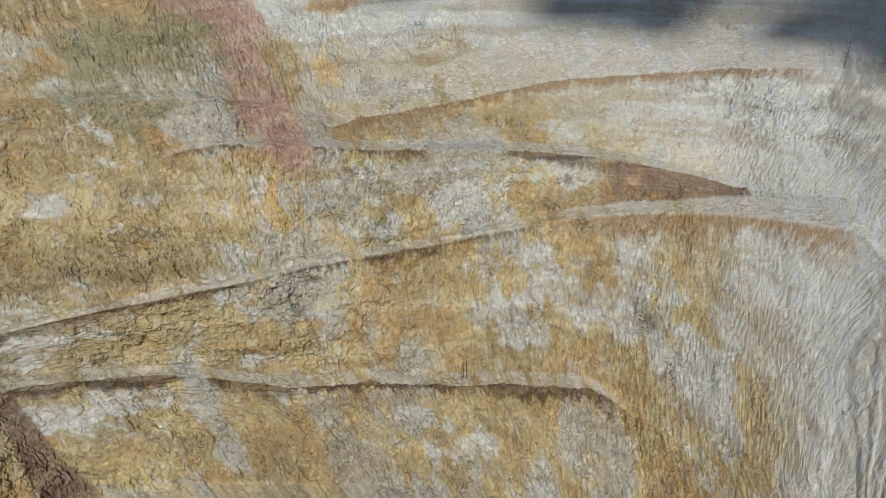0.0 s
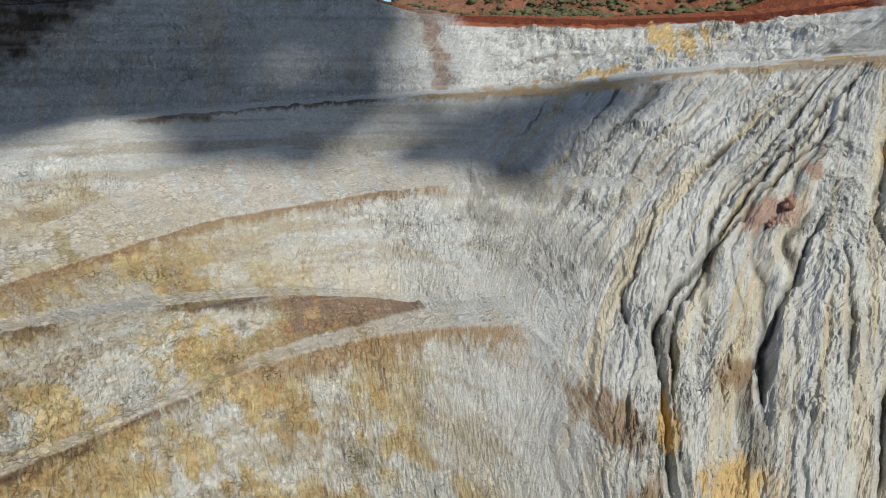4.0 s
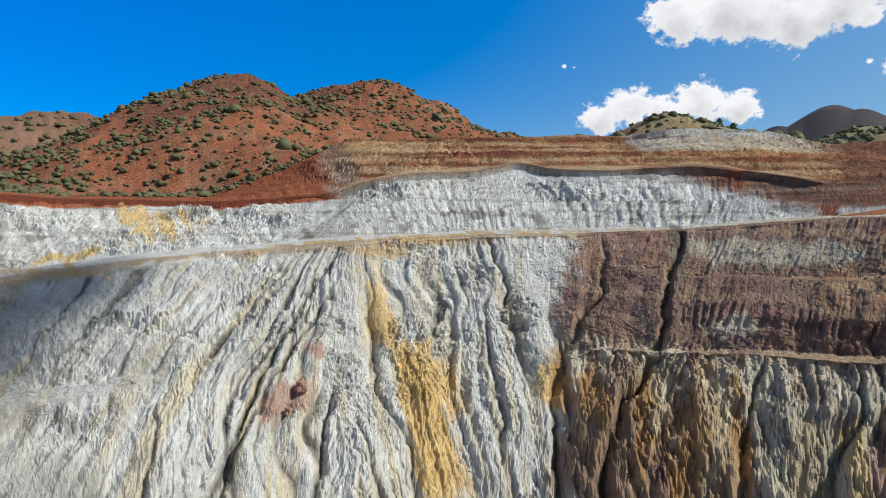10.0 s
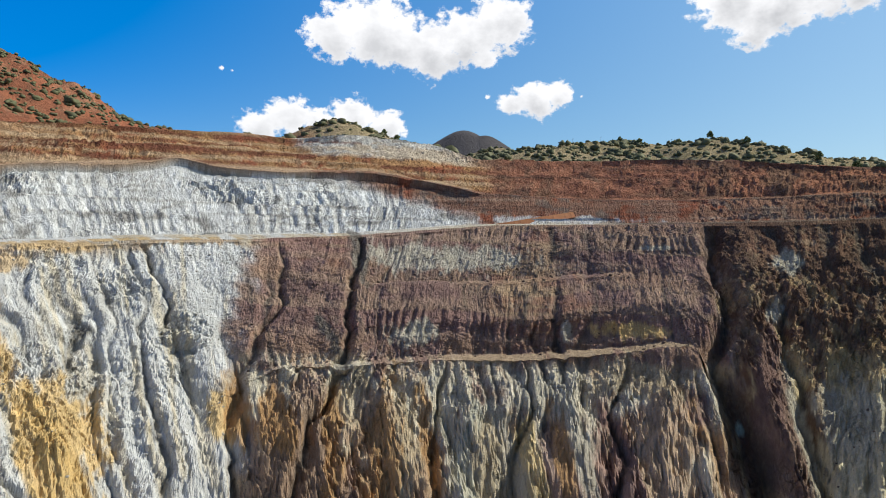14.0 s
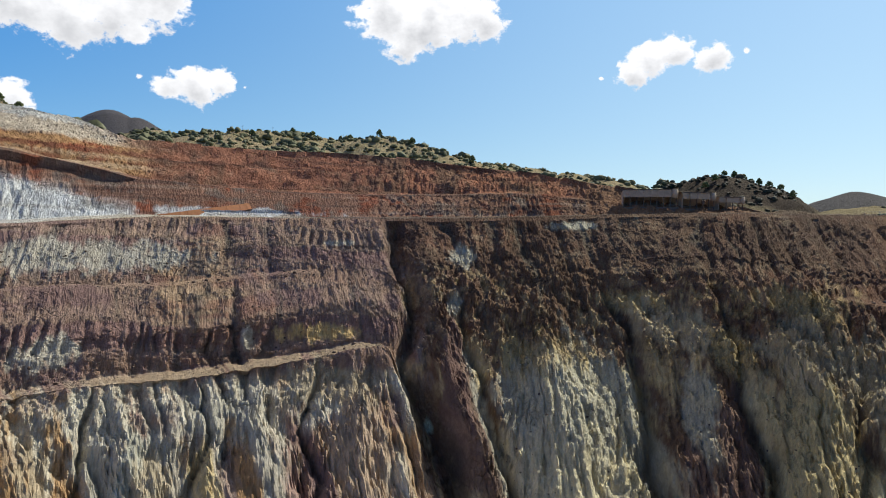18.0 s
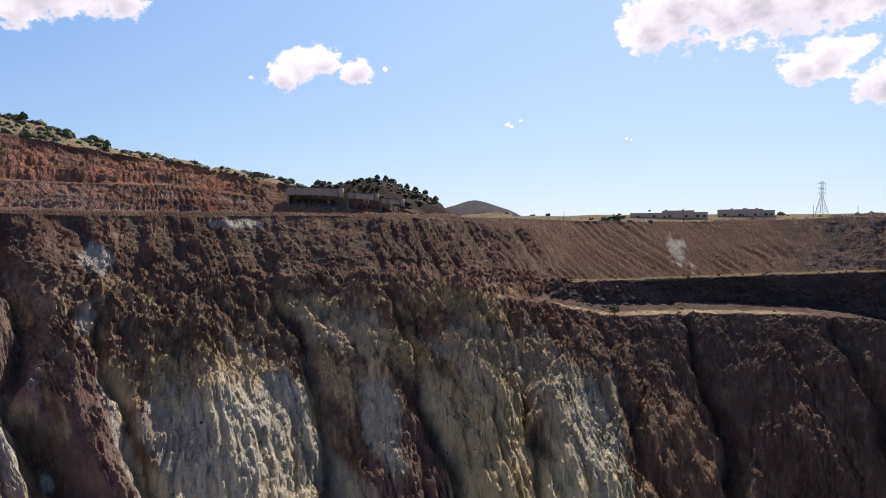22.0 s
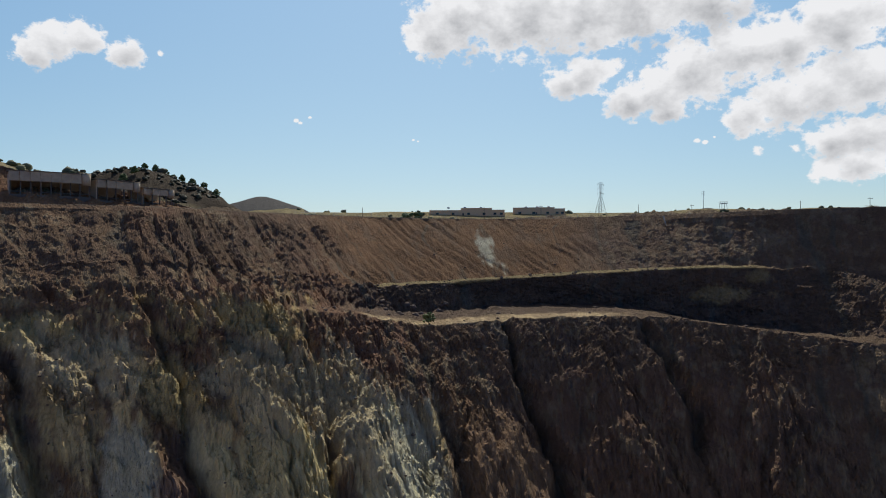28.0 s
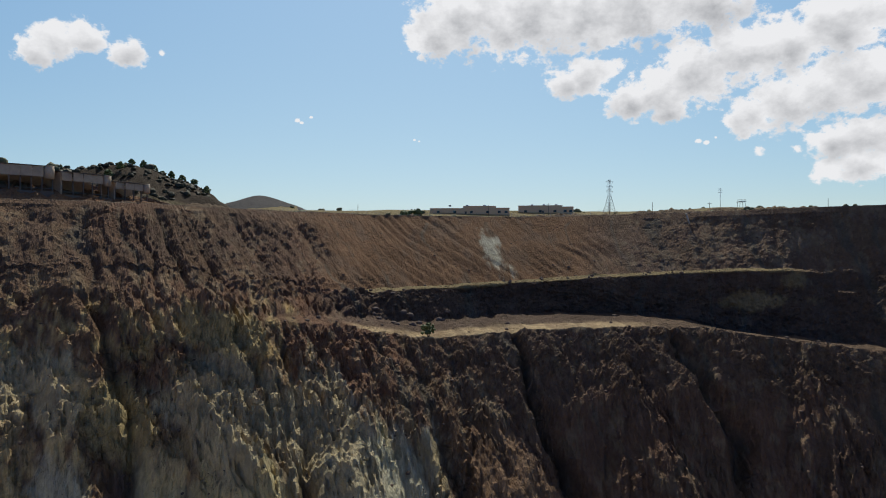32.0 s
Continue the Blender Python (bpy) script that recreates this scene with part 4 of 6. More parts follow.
def colour_ground():
    c = np.empty(Z.shape + (3,), np.float32)
    c[:] = CLAY

    def lay(mask, colour):
        m = np.clip(np.asarray(mask, np.float32), 0, 1)
        for i in range(3):
            c[..., i] += (np.float32(colour[i]) - c[..., i]) * m

    u = RUN
    n1 = fbm(ARC / 40, Z / 26, 4, 101)
    n2 = fbm(ARC / 11, Z / 11, 6, 111, 0.68)
    n3 = fbm(ARC / 4.5, Z / 6, 5, 121, 0.62)
    n4 = fbm(ARC / 2.5, Z / 2.5, 3, 125, 0.6)
    streak = fbm(u / 4.5, Z / 36, 5, 131, 0.6)
    az = A + n2 * 1.3
    top = T - SPAN
    face = SPAN % 2 == 1
    low = T < 10
    lay(step(0.1, 0.7, n2) * 0.5, ASH)
    # ochre north wall
    left = 1 - step(-36, 14, A)
    nb = fbm(ARC / 24, Z / 15, 6, 116, 0.7)
    ochre = (1 - step(2, 22, A + (Z + 20) * 0.30 + n2 * 6)) * (1 - step(18, 40, Z - 60 * (1 - step(-34, -19, A + n2 * 3)) + n2 * 8)) * low
    lay(ochre * step(-0.8, -0.1, nb * 0.7 + n2 * 0.3 + left * 0.8 - 0.1), OCHRE)
    lay(ochre * step(8, 20, Z + n2 * 4) * (1 - step(-29, -20, A + n2 * 3)) * (0.5 + 0.4 * step(-0.2, 0.4, nb)), (0.235, 0.175, 0.095))
    # crag crevices; the dark colours laid by cr below paint their shade
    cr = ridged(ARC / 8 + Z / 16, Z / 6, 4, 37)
    hatch = fbm(u / 1.8, Z / 10, 5, 126, 0.65)
    lay(ochre * left * step(0, 25, Z + n2 * 6) * 0.6, (0.27, 0.195, 0.10))
    lay(ochre * left * step(-0.3, 0.3, n2 * 0.6 + nb * 0.4) * 0.6, (0.36, 0.265, 0.145))
    lay(ochre * left * step(0.1, 0.5, n1 * 0.6 + n2 * 0.5) * 0.45, (0.19, 0.125, 0.07))
    lay(ochre * step(0.05, 0.4, nb * 0.9 + n3 * 0.25 + hatch * 0.15) * 0.7, (0.38, 0.25, 0.11))
    lay(ochre * step(0.05, 0.5, n2 * 0.5 - nb * 0.4 + n1 * 0.3) * 0.6, TAN)
    lay(ochre * step(0.1, 0.5, n1 * 0.7 - n3 * 0.5 + left * 0.1) * 0.4, OLIVE)
    lay(ochre * step(0.15, 0.5, n2 * 0.4 - n1 * 0.9 + (1 - left) * 0.25) * 0.8, ASH)
    lay(ochre * step(0.15, 0.42, n2 * 0.3 - nb * 0.9 + n3 * 0.15 + (1 - left) * 0.25) * 0.9, CLAY)
    lay(ochre * step(0.3, 0.55, n4 * 0.5 + n3 * 0.6 + n1 * 0.3) * 0.4, (0.18, 0.125, 0.075))
    lay(ochre * step(0.25, 0.6, hatch * 0.7 - n3 * 0.4) * 0.6, (0.47, 0.44, 0.375))
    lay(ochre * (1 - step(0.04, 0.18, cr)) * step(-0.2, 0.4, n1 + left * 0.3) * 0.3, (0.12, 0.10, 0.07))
    lay(step(0.1, 0.4, n2 + n4 * 0.4) * (1 - step(0.7, 1.1, np.hypot((A + 33.5) / 5.5, (Z - 46) / 9) + n2 * 0.3)) * 0.75, (0.13, 0.125, 0.085))
    lay((SPAN == 5) * step(2.5, 4, az) * (1 - step(15.5, 16.5, az)) * 0.9, (0.19, 0.125, 0.09))
    lay((SPAN == 5) * step(2.5, 4, az) * (1 - step(7, 9, az)) * step(0, 0.4, n3) * 0.8, ORANGE)
    # brown fill along the bench edges, shade under the crests painted in with it
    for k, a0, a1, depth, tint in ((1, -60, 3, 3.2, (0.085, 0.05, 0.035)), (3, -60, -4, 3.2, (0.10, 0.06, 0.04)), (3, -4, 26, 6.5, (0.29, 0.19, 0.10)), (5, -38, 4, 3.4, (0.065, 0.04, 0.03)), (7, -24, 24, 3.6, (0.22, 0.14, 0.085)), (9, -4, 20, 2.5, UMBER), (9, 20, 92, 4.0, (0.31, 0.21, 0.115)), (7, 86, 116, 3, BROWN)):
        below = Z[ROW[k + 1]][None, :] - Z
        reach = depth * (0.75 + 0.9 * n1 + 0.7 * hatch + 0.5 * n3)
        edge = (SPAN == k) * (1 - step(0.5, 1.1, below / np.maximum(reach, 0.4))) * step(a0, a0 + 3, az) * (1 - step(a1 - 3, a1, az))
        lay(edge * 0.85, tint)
        lay((SPAN == k + 1) * step(a0, a0 + 3, az) * (1 - step(a1 - 3, a1, az)) * step(-0.4, 0.2, n3 + 0.1) * 0.8, (0.46, 0.42, 0.36) if a1 < 30 else TAN)
    # white east wall
    east = step(22, 32, az) * (1 - step(76, 78.5, az - 0.10 * np.clip(Z - 58, 0, 50)))
    lay(east * step(0.25, 0.55, streak) * low * 0.4, (0.46, 0.37, 0.20))
    lay(east * step(0.3, 0.65, n3 * 0.7 + n1) * low * 0.4, ASH)
    lay(east * step(0.05, 0.5, fbm(u / 2.0, Z / 16, 4, 181, 0.6)) * 0.2, (0.36, 0.345, 0.31))
    lay(east * step(0.25, 0.6, fbm(u / 3.2 + 50, Z / 40, 4, 186, 0.6)) * low * 0.45, (0.47, 0.38, 0.21))
    broken = CRAGGY
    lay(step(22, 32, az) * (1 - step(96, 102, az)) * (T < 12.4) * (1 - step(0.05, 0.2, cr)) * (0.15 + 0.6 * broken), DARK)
    lay(east * step(0.3, 0.6, hatch) * 0.15, (0.28, 0.265, 0.235))
    # purple wall
    purple = step(76, 78.5, az - 0.10 * np.clip(Z - 58, 0, 50)) * (1 - step(121, 122, az)) * (T < 10.05)
    lay(purple, PURPLE)
    lay(purple * step(-0.1, 0.4, n2 + 0.15) * 0.75, BROWN)
    lay(purple * step(0.1, 0.45, n1 + n3 * 0.4) * (Z > 58) * 0.5, (0.21, 0.105, 0.062))
    bedding = (Z + 0.05 * (ARC - 400) + fbm(ARC / 70, Z / 60, 3, 431) * 4.5) / 9.0 + n3 * 0.05
    kb = np.floor(bedding)
    fb = bedding - kb
    lay(purple * (np.mod(kb, 3) == 0) * step(-0.5, 0.3, n2) * 0.4, (0.27, 0.165, 0.11))
    lay(purple * (np.mod(kb, 3) == 1) * step(-0.5, 0.3, n2) * 0.6, (0.185, 0.105, 0.10))
    lay(purple * (1 - step(0.2, 0.42, fb + n2 * 0.15)) * 0.45, (0.28, 0.20, 0.14))
    lay(purple * step(0.35, 0.6, n1 * 0.7 + beds_of(Z, ARC) * 0.6) * 0.3, (0.40, 0.32, 0.19))
    foot = purple * step(-58, -53, -Z - n2 * 2)
    lay(foot * step(-0.3, 0.2, n2) * 0.8, (0.37, 0.27, 0.19))
    lay(foot * step(0.0, 0.45, n2 * 0.7 - n1 * 0.4 + hatch * 0.25) * 0.8, (0.44, 0.34, 0.21))
    lay(foot * step(0.1, 0.45, n3 * 0.5 + hatch * 0.3 + n1 * 0.5) * 0.6, (0.42, 0.27, 0.125))
    lay(foot * step(0.05, 0.45, n2 * 0.5 - n1 * 0.7 + hatch * 0.2 + step(94, 104, A) * 0.15) * 0.8, (0.47, 0.445, 0.36))
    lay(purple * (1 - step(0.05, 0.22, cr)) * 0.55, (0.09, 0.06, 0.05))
    lay(purple * step(0.35, 0.6, n4 * 0.6 + n3 * 0.5) * 0.4, (0.30, 0.23, 0.17))
    lay((SPAN == 2) * step(92, 97, az) * (1 - step(120.3, 121, az)) * step(-0.5, 0, n3 + 0.2), (0.30, 0.225, 0.15))
    # dark brown south wall; the shade of its backlit far end is painted in
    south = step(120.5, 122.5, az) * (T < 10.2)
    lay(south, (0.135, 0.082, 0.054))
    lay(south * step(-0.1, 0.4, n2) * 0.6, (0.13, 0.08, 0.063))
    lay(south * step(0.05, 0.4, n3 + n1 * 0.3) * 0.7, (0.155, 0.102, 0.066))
    # tan clumps of the crag belt, sunlit tops painted into the same colour
    lay(south * step(48, 56, Z) * (1 - step(82, 92, Z)) * (1 - step(158, 164, az)) * step(0.1, 0.4, n2 * 0.5 + n4 * 0.5) * 0.8, (0.42, 0.305, 0.14))
    lay(south * step(0.15, 0.5, n1 + n3 * 0.4) * 0.7, (0.16, 0.085, 0.058))
    lay(south * step(0.35, 0.6, n4 + n3 * 0.5) * 0.5, (0.26, 0.195, 0.13))
    lay(south * step(0.3, 0.6, n2 * 0.6 - n1 * 0.4 + n4 * 0.3) * 0.6, (0.225, 0.17, 0.115))
    fan = south * step(-68, -56, -Z - n2 * 5) * (1 - step(164, 171, az))
    lay(fan * step(0.0, 0.45, n2 * 0.5 + n1 * 0.5 + hatch * 0.3) * 0.7, (0.44, 0.35, 0.20))
    lay(fan * step(0.05, 0.4, fbm(u / 9, Z / 24, 5, 161, 0.6) + hatch * 0.25 + 0.12 + 0.14 * (1 - step(146, 152, A))) * 0.9, (0.52, 0.42, 0.245))
    lay(fan * step(0.2, 0.5, n3 * 0.7 - hatch * 0.4) * 0.5, (0.17, 0.115, 0.085))
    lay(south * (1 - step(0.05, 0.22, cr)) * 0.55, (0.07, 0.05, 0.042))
    lay(step(168, 178, az + (Z - 60) * 0.15) * south * 0.4, SHADE_BROWN)
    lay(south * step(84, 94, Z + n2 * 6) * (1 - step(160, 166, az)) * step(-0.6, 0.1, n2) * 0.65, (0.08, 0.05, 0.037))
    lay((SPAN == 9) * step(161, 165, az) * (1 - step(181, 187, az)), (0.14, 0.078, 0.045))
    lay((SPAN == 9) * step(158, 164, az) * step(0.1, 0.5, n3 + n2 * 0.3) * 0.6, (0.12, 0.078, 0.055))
    lay((SPAN == 6) * step(162, 165, az) * (1 - step(183, 187, az)) * (0.6 + 0.4 * step(-0.2, 0.3, n3)) * (1 - step(0.25, 0.45, top + n3 * 0.1)), (0.36, 0.265, 0.165))
    # back of the bench and the bank above it, darkened with painted shade
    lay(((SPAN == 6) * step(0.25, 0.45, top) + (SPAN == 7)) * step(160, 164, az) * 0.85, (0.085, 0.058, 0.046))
    lay((SPAN == 8) * step(163, 166, az) * (1 - step(196, 200, az)) * 0.8, (0.22, 0.17, 0.09))
    # spurs and debris cones, each of its own rock, below the given height
    for a0, z0, a1, z1, w1, colour, start in CONES:
        room = w1 / 2.2 + 3 + abs(a1 - a0) * 0.3
        cs = slice(col(min(a0, a1) - room), col(max(a0, a1) + room))
        g = np.clip((z0 - Z[:, cs]) / (z0 - z1), 0, 1.5)
        q = np.abs(ARC[:, cs] - np.radians(a0 + (a1 - a0) * g) * 240) / (0.8 + 1.35 * w1 * g) + n2[:, cs] * 0.18 + hatch[:, cs] * 0.22
        m = ((1 - step(0.72, 1.0, q)) * step(0, 7, start - Z[:, cs] + n2[:, cs] * 12 + n1[:, cs] * 6 + hatch[:, cs] * 4) * step(-8, 0, Z[:, cs] - z1 + n2[:, cs] * 5) * (T[:, cs] < 10) * 0.88)[..., None]
        c[:, cs] += (np.array(colour, np.float32) - c[:, cs]) * m
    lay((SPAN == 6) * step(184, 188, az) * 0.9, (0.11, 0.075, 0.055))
    # shade of the runnels, painted dark into the colour of their beds
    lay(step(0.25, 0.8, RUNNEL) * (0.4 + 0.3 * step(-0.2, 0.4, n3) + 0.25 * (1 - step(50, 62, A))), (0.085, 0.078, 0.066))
    # haul road
    road = (SPAN == 10)
    lay(road * (A < 70), CLAY)
    lay(road * step(48, 54, az) * (1 - step(76, 84, az)) * step(-0.1, 0.3, n3) * (top < 0.5), (0.40, 0.29, 0.15))
    lay(road * step(84, 100, az) * 0.7, TAN)
    lay(road * step(108, 118, az), (0.12, 0.085, 0.065))
    # rock above the road
    up = (T >= 11) & (T < 15)
    bare = 1 - step(24, 27, az)
    lay(up * bare, (0.36, 0.365, 0.37))
    lay(up * bare * step(0.2, 0.5, streak) * 0.4, TAN)
    # near-black basin: dark rock, with its deep shade put into the colour
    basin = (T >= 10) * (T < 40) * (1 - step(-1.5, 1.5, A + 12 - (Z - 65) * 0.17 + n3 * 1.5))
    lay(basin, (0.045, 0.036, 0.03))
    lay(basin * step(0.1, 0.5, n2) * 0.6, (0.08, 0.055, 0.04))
    lay((T >= 12.6) * bare * step(9, 13, az + n2 * 4) , RUST)
    lay((T >= 13.6) * bare, RUST)
    lay(up * step(22.4, 23.2, A + n2 * 0.9) * (1 - step(23.9, 24.6, A + n2 * 0.9)) * 0.8, (0.19, 0.12, 0.09))
    lay((SPAN == 11) * step(26, 50, az) * (1 - step(50, 58, az)) * step(0.3, 0.6, hatch * 0.5 + n2 * 0.5) * 0.5, YELLOW)
    lay(up * step(0.1, 0.5, fbm(ARC / 2.4, Z / 9, 4, 191, 0.6)) * step(26, 30, az) * 0.4, (0.34, 0.33, 0.30))
    lay(up * step(26, 30, az) * step(0.35, 0.5, fbm(ARC / 90, Z / 1.6, 4, 451, 0.6)) * 0.55, (0.25, 0.235, 0.205))
    lay(up * step(0.4, 0.7, fbm(ARC / 9, Z / 4, 4, 195, 0.6)) * step(26, 30, az) * 0.7, DARK)
    lay((T >= 11.86) * step(24, 27, az) * (1 - step(58, 61, az)) * (T < 15), RED)
    lay((T >= 11.93) * step(24, 27, az) * (1 - step(56, 60, az)) * (T < 12.8), (0.13, 0.04, 0.025))
    beds = fbm(ARC / 110, Z / 3.2, 4, 461, 0.6)
    band = (T >= 12.5) * (T < 15.0) * step(58, 62, az)
    lay(band, (0.30, 0.17, 0.08))
    lay(band * step(0.0, 0.35, n2), RED)
    lay(band * step(0.2, 0.5, n3) * 0.8, (0.22, 0.12, 0.06))
    lay(band * step(0.25, 0.55, fbm(ARC / 20, Z / 3, 3, 171)) * 0.8, (0.13, 0.05, 0.03))
    lay(band * step(86.5, 88, az) * (1 - step(101, 104, az)) * step(150, 154, Z + n3 * 2), (0.40, 0.385, 0.35))
    lay(band * (1 - step(66, 69, az)) * step(0.3, 0.7, top) * 0.8, (0.34, 0.22, 0.12))
    lay((SPAN == 12) * step(58, 62, az) * 0.9, (0.31, 0.20, 0.12))
    lay(band * step(0.12, 0.3, beds) * 0.6, (0.40, 0.30, 0.19))
    lay(band * step(0.15, 0.35, -beds + n3 * 0.2) * 0.8, (0.14, 0.055, 0.035))
    dim = (T >= 11) * (T < 12.5) * step(98, 103, az + (Z - 112) * 0.5)
    lay(dim, (0.20, 0.11, 0.075))
    lay(dim * step(0.1, 0.4, n2), (0.20, 0.07, 0.04))
    lay(dim * step(0.2, 0.5, n3) * 0.6, DARK)
    shelf = fbm(ARC / 60, Z / 2.2, 4, 441, 0.6)
    lay(dim * step(0.1, 0.45, shelf) * 0.7, (0.085, 0.055, 0.045))
    lay(dim * step(0.3, 0.6, -shelf + n3 * 0.3) * 0.5, (0.27, 0.20, 0.15))
    red = (T >= 12.5) * (T < 15) * step(101, 106, az)
    lay(red, (0.26, 0.115, 0.07))
    lay(red * step(0, 0.4, n2) * 0.8, (0.15, 0.09, 0.06))
    lay(red * step(0.1, 0.45, shelf) * 0.75, (0.075, 0.045, 0.035))
    lay(red * step(0.3, 0.6, n3 * 0.6 - shelf * 0.5) * 0.5, (0.25, 0.15, 0.095))
    lay((T >= 11) * (T < 15) * step(137, 142, az), (0.17, 0.095, 0.06))
    lay((T >= 11) * (T < 15) * step(152, 157, az), (0.14, 0.10, 0.07))
    # natural ground
    wild = T >= 15
    m1, m2 = fbm(X / 50, Y / 50, 4, 201), fbm(X / 14, Y / 14, 4, 211)
    lay(wild, (0.26, 0.10, 0.056))
    lay(wild * step(0.0, 0.5, m1) * 0.7, (0.16, 0.065, 0.04))
    lay(wild * step(0.15, 0.5, m2) * 0.6, (0.27, 0.15, 0.095))
    lay(wild * step(0.1, 0.5, fbm(X / 5, Y / 5, 3, 221)) * 0.45, (0.12, 0.07, 0.045))
    lay(wild * step(175, 235, Z + m1 * 25) * (A < 62) * 0.8, (0.125, 0.06, 0.042))
    lay(wild * (1 - step(40, 50, A + m1 * 4)) * step(600, 800, R) * 0.8, (0.24, 0.15, 0.105))
    lay(wild * step(85, 91, az), (0.26, 0.205, 0.125))
    lay(wild * step(85, 91, az) * step(-0.2, 0.3, m2) * 0.6, (0.20, 0.17, 0.09))
    lay(wild * step(150, 156, az), (0.20, 0.16, 0.09))
    lay(wild * step(147, 150, az) * (1 - step(160, 162, az)) * step(530, 560, R), (0.05, 0.037, 0.028))
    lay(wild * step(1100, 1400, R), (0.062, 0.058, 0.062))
    lay(SPAN == 0, (0.33, 0.31, 0.27))
    lay((SPAN == 0) * step(-0.1, 0.4, m2) * 0.6, (0.26, 0.235, 0.20))
    for colour, spots in STAINS:
        for a, z, ha, hz, slant in spots:
            room = ha * 1.8 + abs(slant) * hz * 1.6
            cs = slice(col(a - room), col(a + room))
            q = np.hypot((A[:, cs] - (a + slant * (z - Z[:, cs]))) / ha, (Z[:, cs] - z) / hz) + n3[:, cs] * 0.4 + n2[:, cs] * 0.35 + hatch[:, cs] * 0.35 + n4[:, cs] * 0.2
            m = ((1 - step(0.6, 1.1, q)) * (T[:, cs] < 12) * 0.85)[..., None]
            c[:, cs] = c[:, cs] * (1 - m) + np.array(colour, np.float32) * m
    # the northern face shows its beds as faint level bands, most of all where it is white
    level = beds_of(Z, ARC)
    for mask, dark, pale in ((low * (1 - step(20, 30, A)), (0.30, 0.235, 0.14), (0.50, 0.455, 0.36)), (up * bare, (0.22, 0.215, 0.205), (0.42, 0.40, 0.34))):
        m = (mask * face * step(0.12, 0.4, level + n3 * 0.25) * 0.45)[..., None]
        c += (np.array(dark, np.float32) - c) * m
        m = (mask * face * step(0.12, 0.4, -level + n3 * 0.25) * 0.25)[..., None]
        c += (np.array(pale, np.float32) - c) * m
    # southern beds toned less blue, to offset blue sky light in their shade
    c *= 1 + step(118, 136, A)[..., None] * np.array((0.0, 0.0, -0.09), np.float32)
    grain = 0.62 + 0.38 * step(77, 81, A) + 0.35 * (1 - step(0, 14, A + (Z + 20) * 0.3)) * low + 0.4 * broken * low + 0.4 * (T >= 11)
    return np.dstack([c, np.clip(grain, 0, 1.1)])


ROW = np.concatenate([[0], np.cumsum(SPANS)])
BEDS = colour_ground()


def sheet(name, label, category, rows, cols, kind="structure", mat=None):
    """One piece of the ground: rows and columns of the sheet."""
    r0, r1 = rows
    c0, c1 = cols
    idx = np.arange(c0, c1)
    sub = lambda a: a[r0:r1][:, idx]
    x, y, z = sub(X), sub(Y), sub(Z)
    nr, nc = x.shape
    co = np.stack([x, y, z], -1).reshape(-1, 3).astype(np.float32)
    i = np.arange(nr * nc).reshape(nr, nc)
    quads = np.stack([i[:-1, :-1], i[1:, :-1], i[1:, 1:], i[:-1, 1:]], -1).reshape(-1, 4)
    me = bpy.data.meshes.new(name)
    me.vertices.add(len(co))
    me.vertices.foreach_set("co", co.ravel())
    me.loops.add(quads.size)
    me.loops.foreach_set("vertex_index", quads.ravel().astype(np.int32))
    me.polygons.add(len(quads))
    me.polygons.foreach_set("loop_start", np.arange(0, quads.size, 4, dtype=np.int32))
    me.polygons.foreach_set("use_smooth", np.full(len(quads), r0 >= ROW[15] or r0 == 0))
    at = me.color_attributes.new("beds", "FLOAT_COLOR", "POINT")
    rgba = np.ones((len(co), 4), np.float32)
    rgba[:] = sub(BEDS).reshape(-1, 4)
    at.data.foreach_set("color", rgba.ravel())
    fl = me.attributes.new("flow", "FLOAT_VECTOR", "POINT")
    fl.data.foreach_set("vector", np.stack([sub(RUN), sub(Z) * 0.2, sub(WALLNESS) * (sub(T) < 12.4) * (0.2 + 0.6 * step(14, 34, sub(A)))], -1).astype(np.float32).ravel())
    me.materials.append(mat or ROCK)
    me.update()
    me.validate()
    return tagged(new(name, me), label, category, kind=kind)


LAST = R.shape[0]


NORTH, EAST, SOUTH, WEST = (0, col(28) + 1), (col(28), col(121.5) + 1), (col(121.5), col(232) + 1), (col(232), COLS)
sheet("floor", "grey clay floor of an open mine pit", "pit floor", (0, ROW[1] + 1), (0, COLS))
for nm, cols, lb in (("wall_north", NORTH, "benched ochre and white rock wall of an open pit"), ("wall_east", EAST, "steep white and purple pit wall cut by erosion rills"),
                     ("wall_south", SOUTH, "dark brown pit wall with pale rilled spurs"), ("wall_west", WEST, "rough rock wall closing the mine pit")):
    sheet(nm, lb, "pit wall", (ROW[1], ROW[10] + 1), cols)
for nm, cols in (("road_north", NORTH), ("road_east", EAST), ("road_south", SOUTH), ("road_west", WEST)):
    sheet(nm, "dusty haul road on a bench below the rim", "haul road", (ROW[10], ROW[11] + 1), cols)
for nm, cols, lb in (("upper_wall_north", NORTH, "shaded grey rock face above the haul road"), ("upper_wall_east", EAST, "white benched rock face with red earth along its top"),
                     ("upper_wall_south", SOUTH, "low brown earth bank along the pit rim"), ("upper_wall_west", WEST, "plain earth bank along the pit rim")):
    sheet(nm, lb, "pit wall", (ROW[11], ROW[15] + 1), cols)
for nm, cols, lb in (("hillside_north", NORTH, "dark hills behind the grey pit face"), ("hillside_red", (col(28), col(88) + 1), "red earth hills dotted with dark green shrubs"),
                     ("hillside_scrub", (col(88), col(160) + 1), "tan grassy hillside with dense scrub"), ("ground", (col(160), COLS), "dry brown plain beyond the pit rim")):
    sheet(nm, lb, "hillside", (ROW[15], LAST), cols)


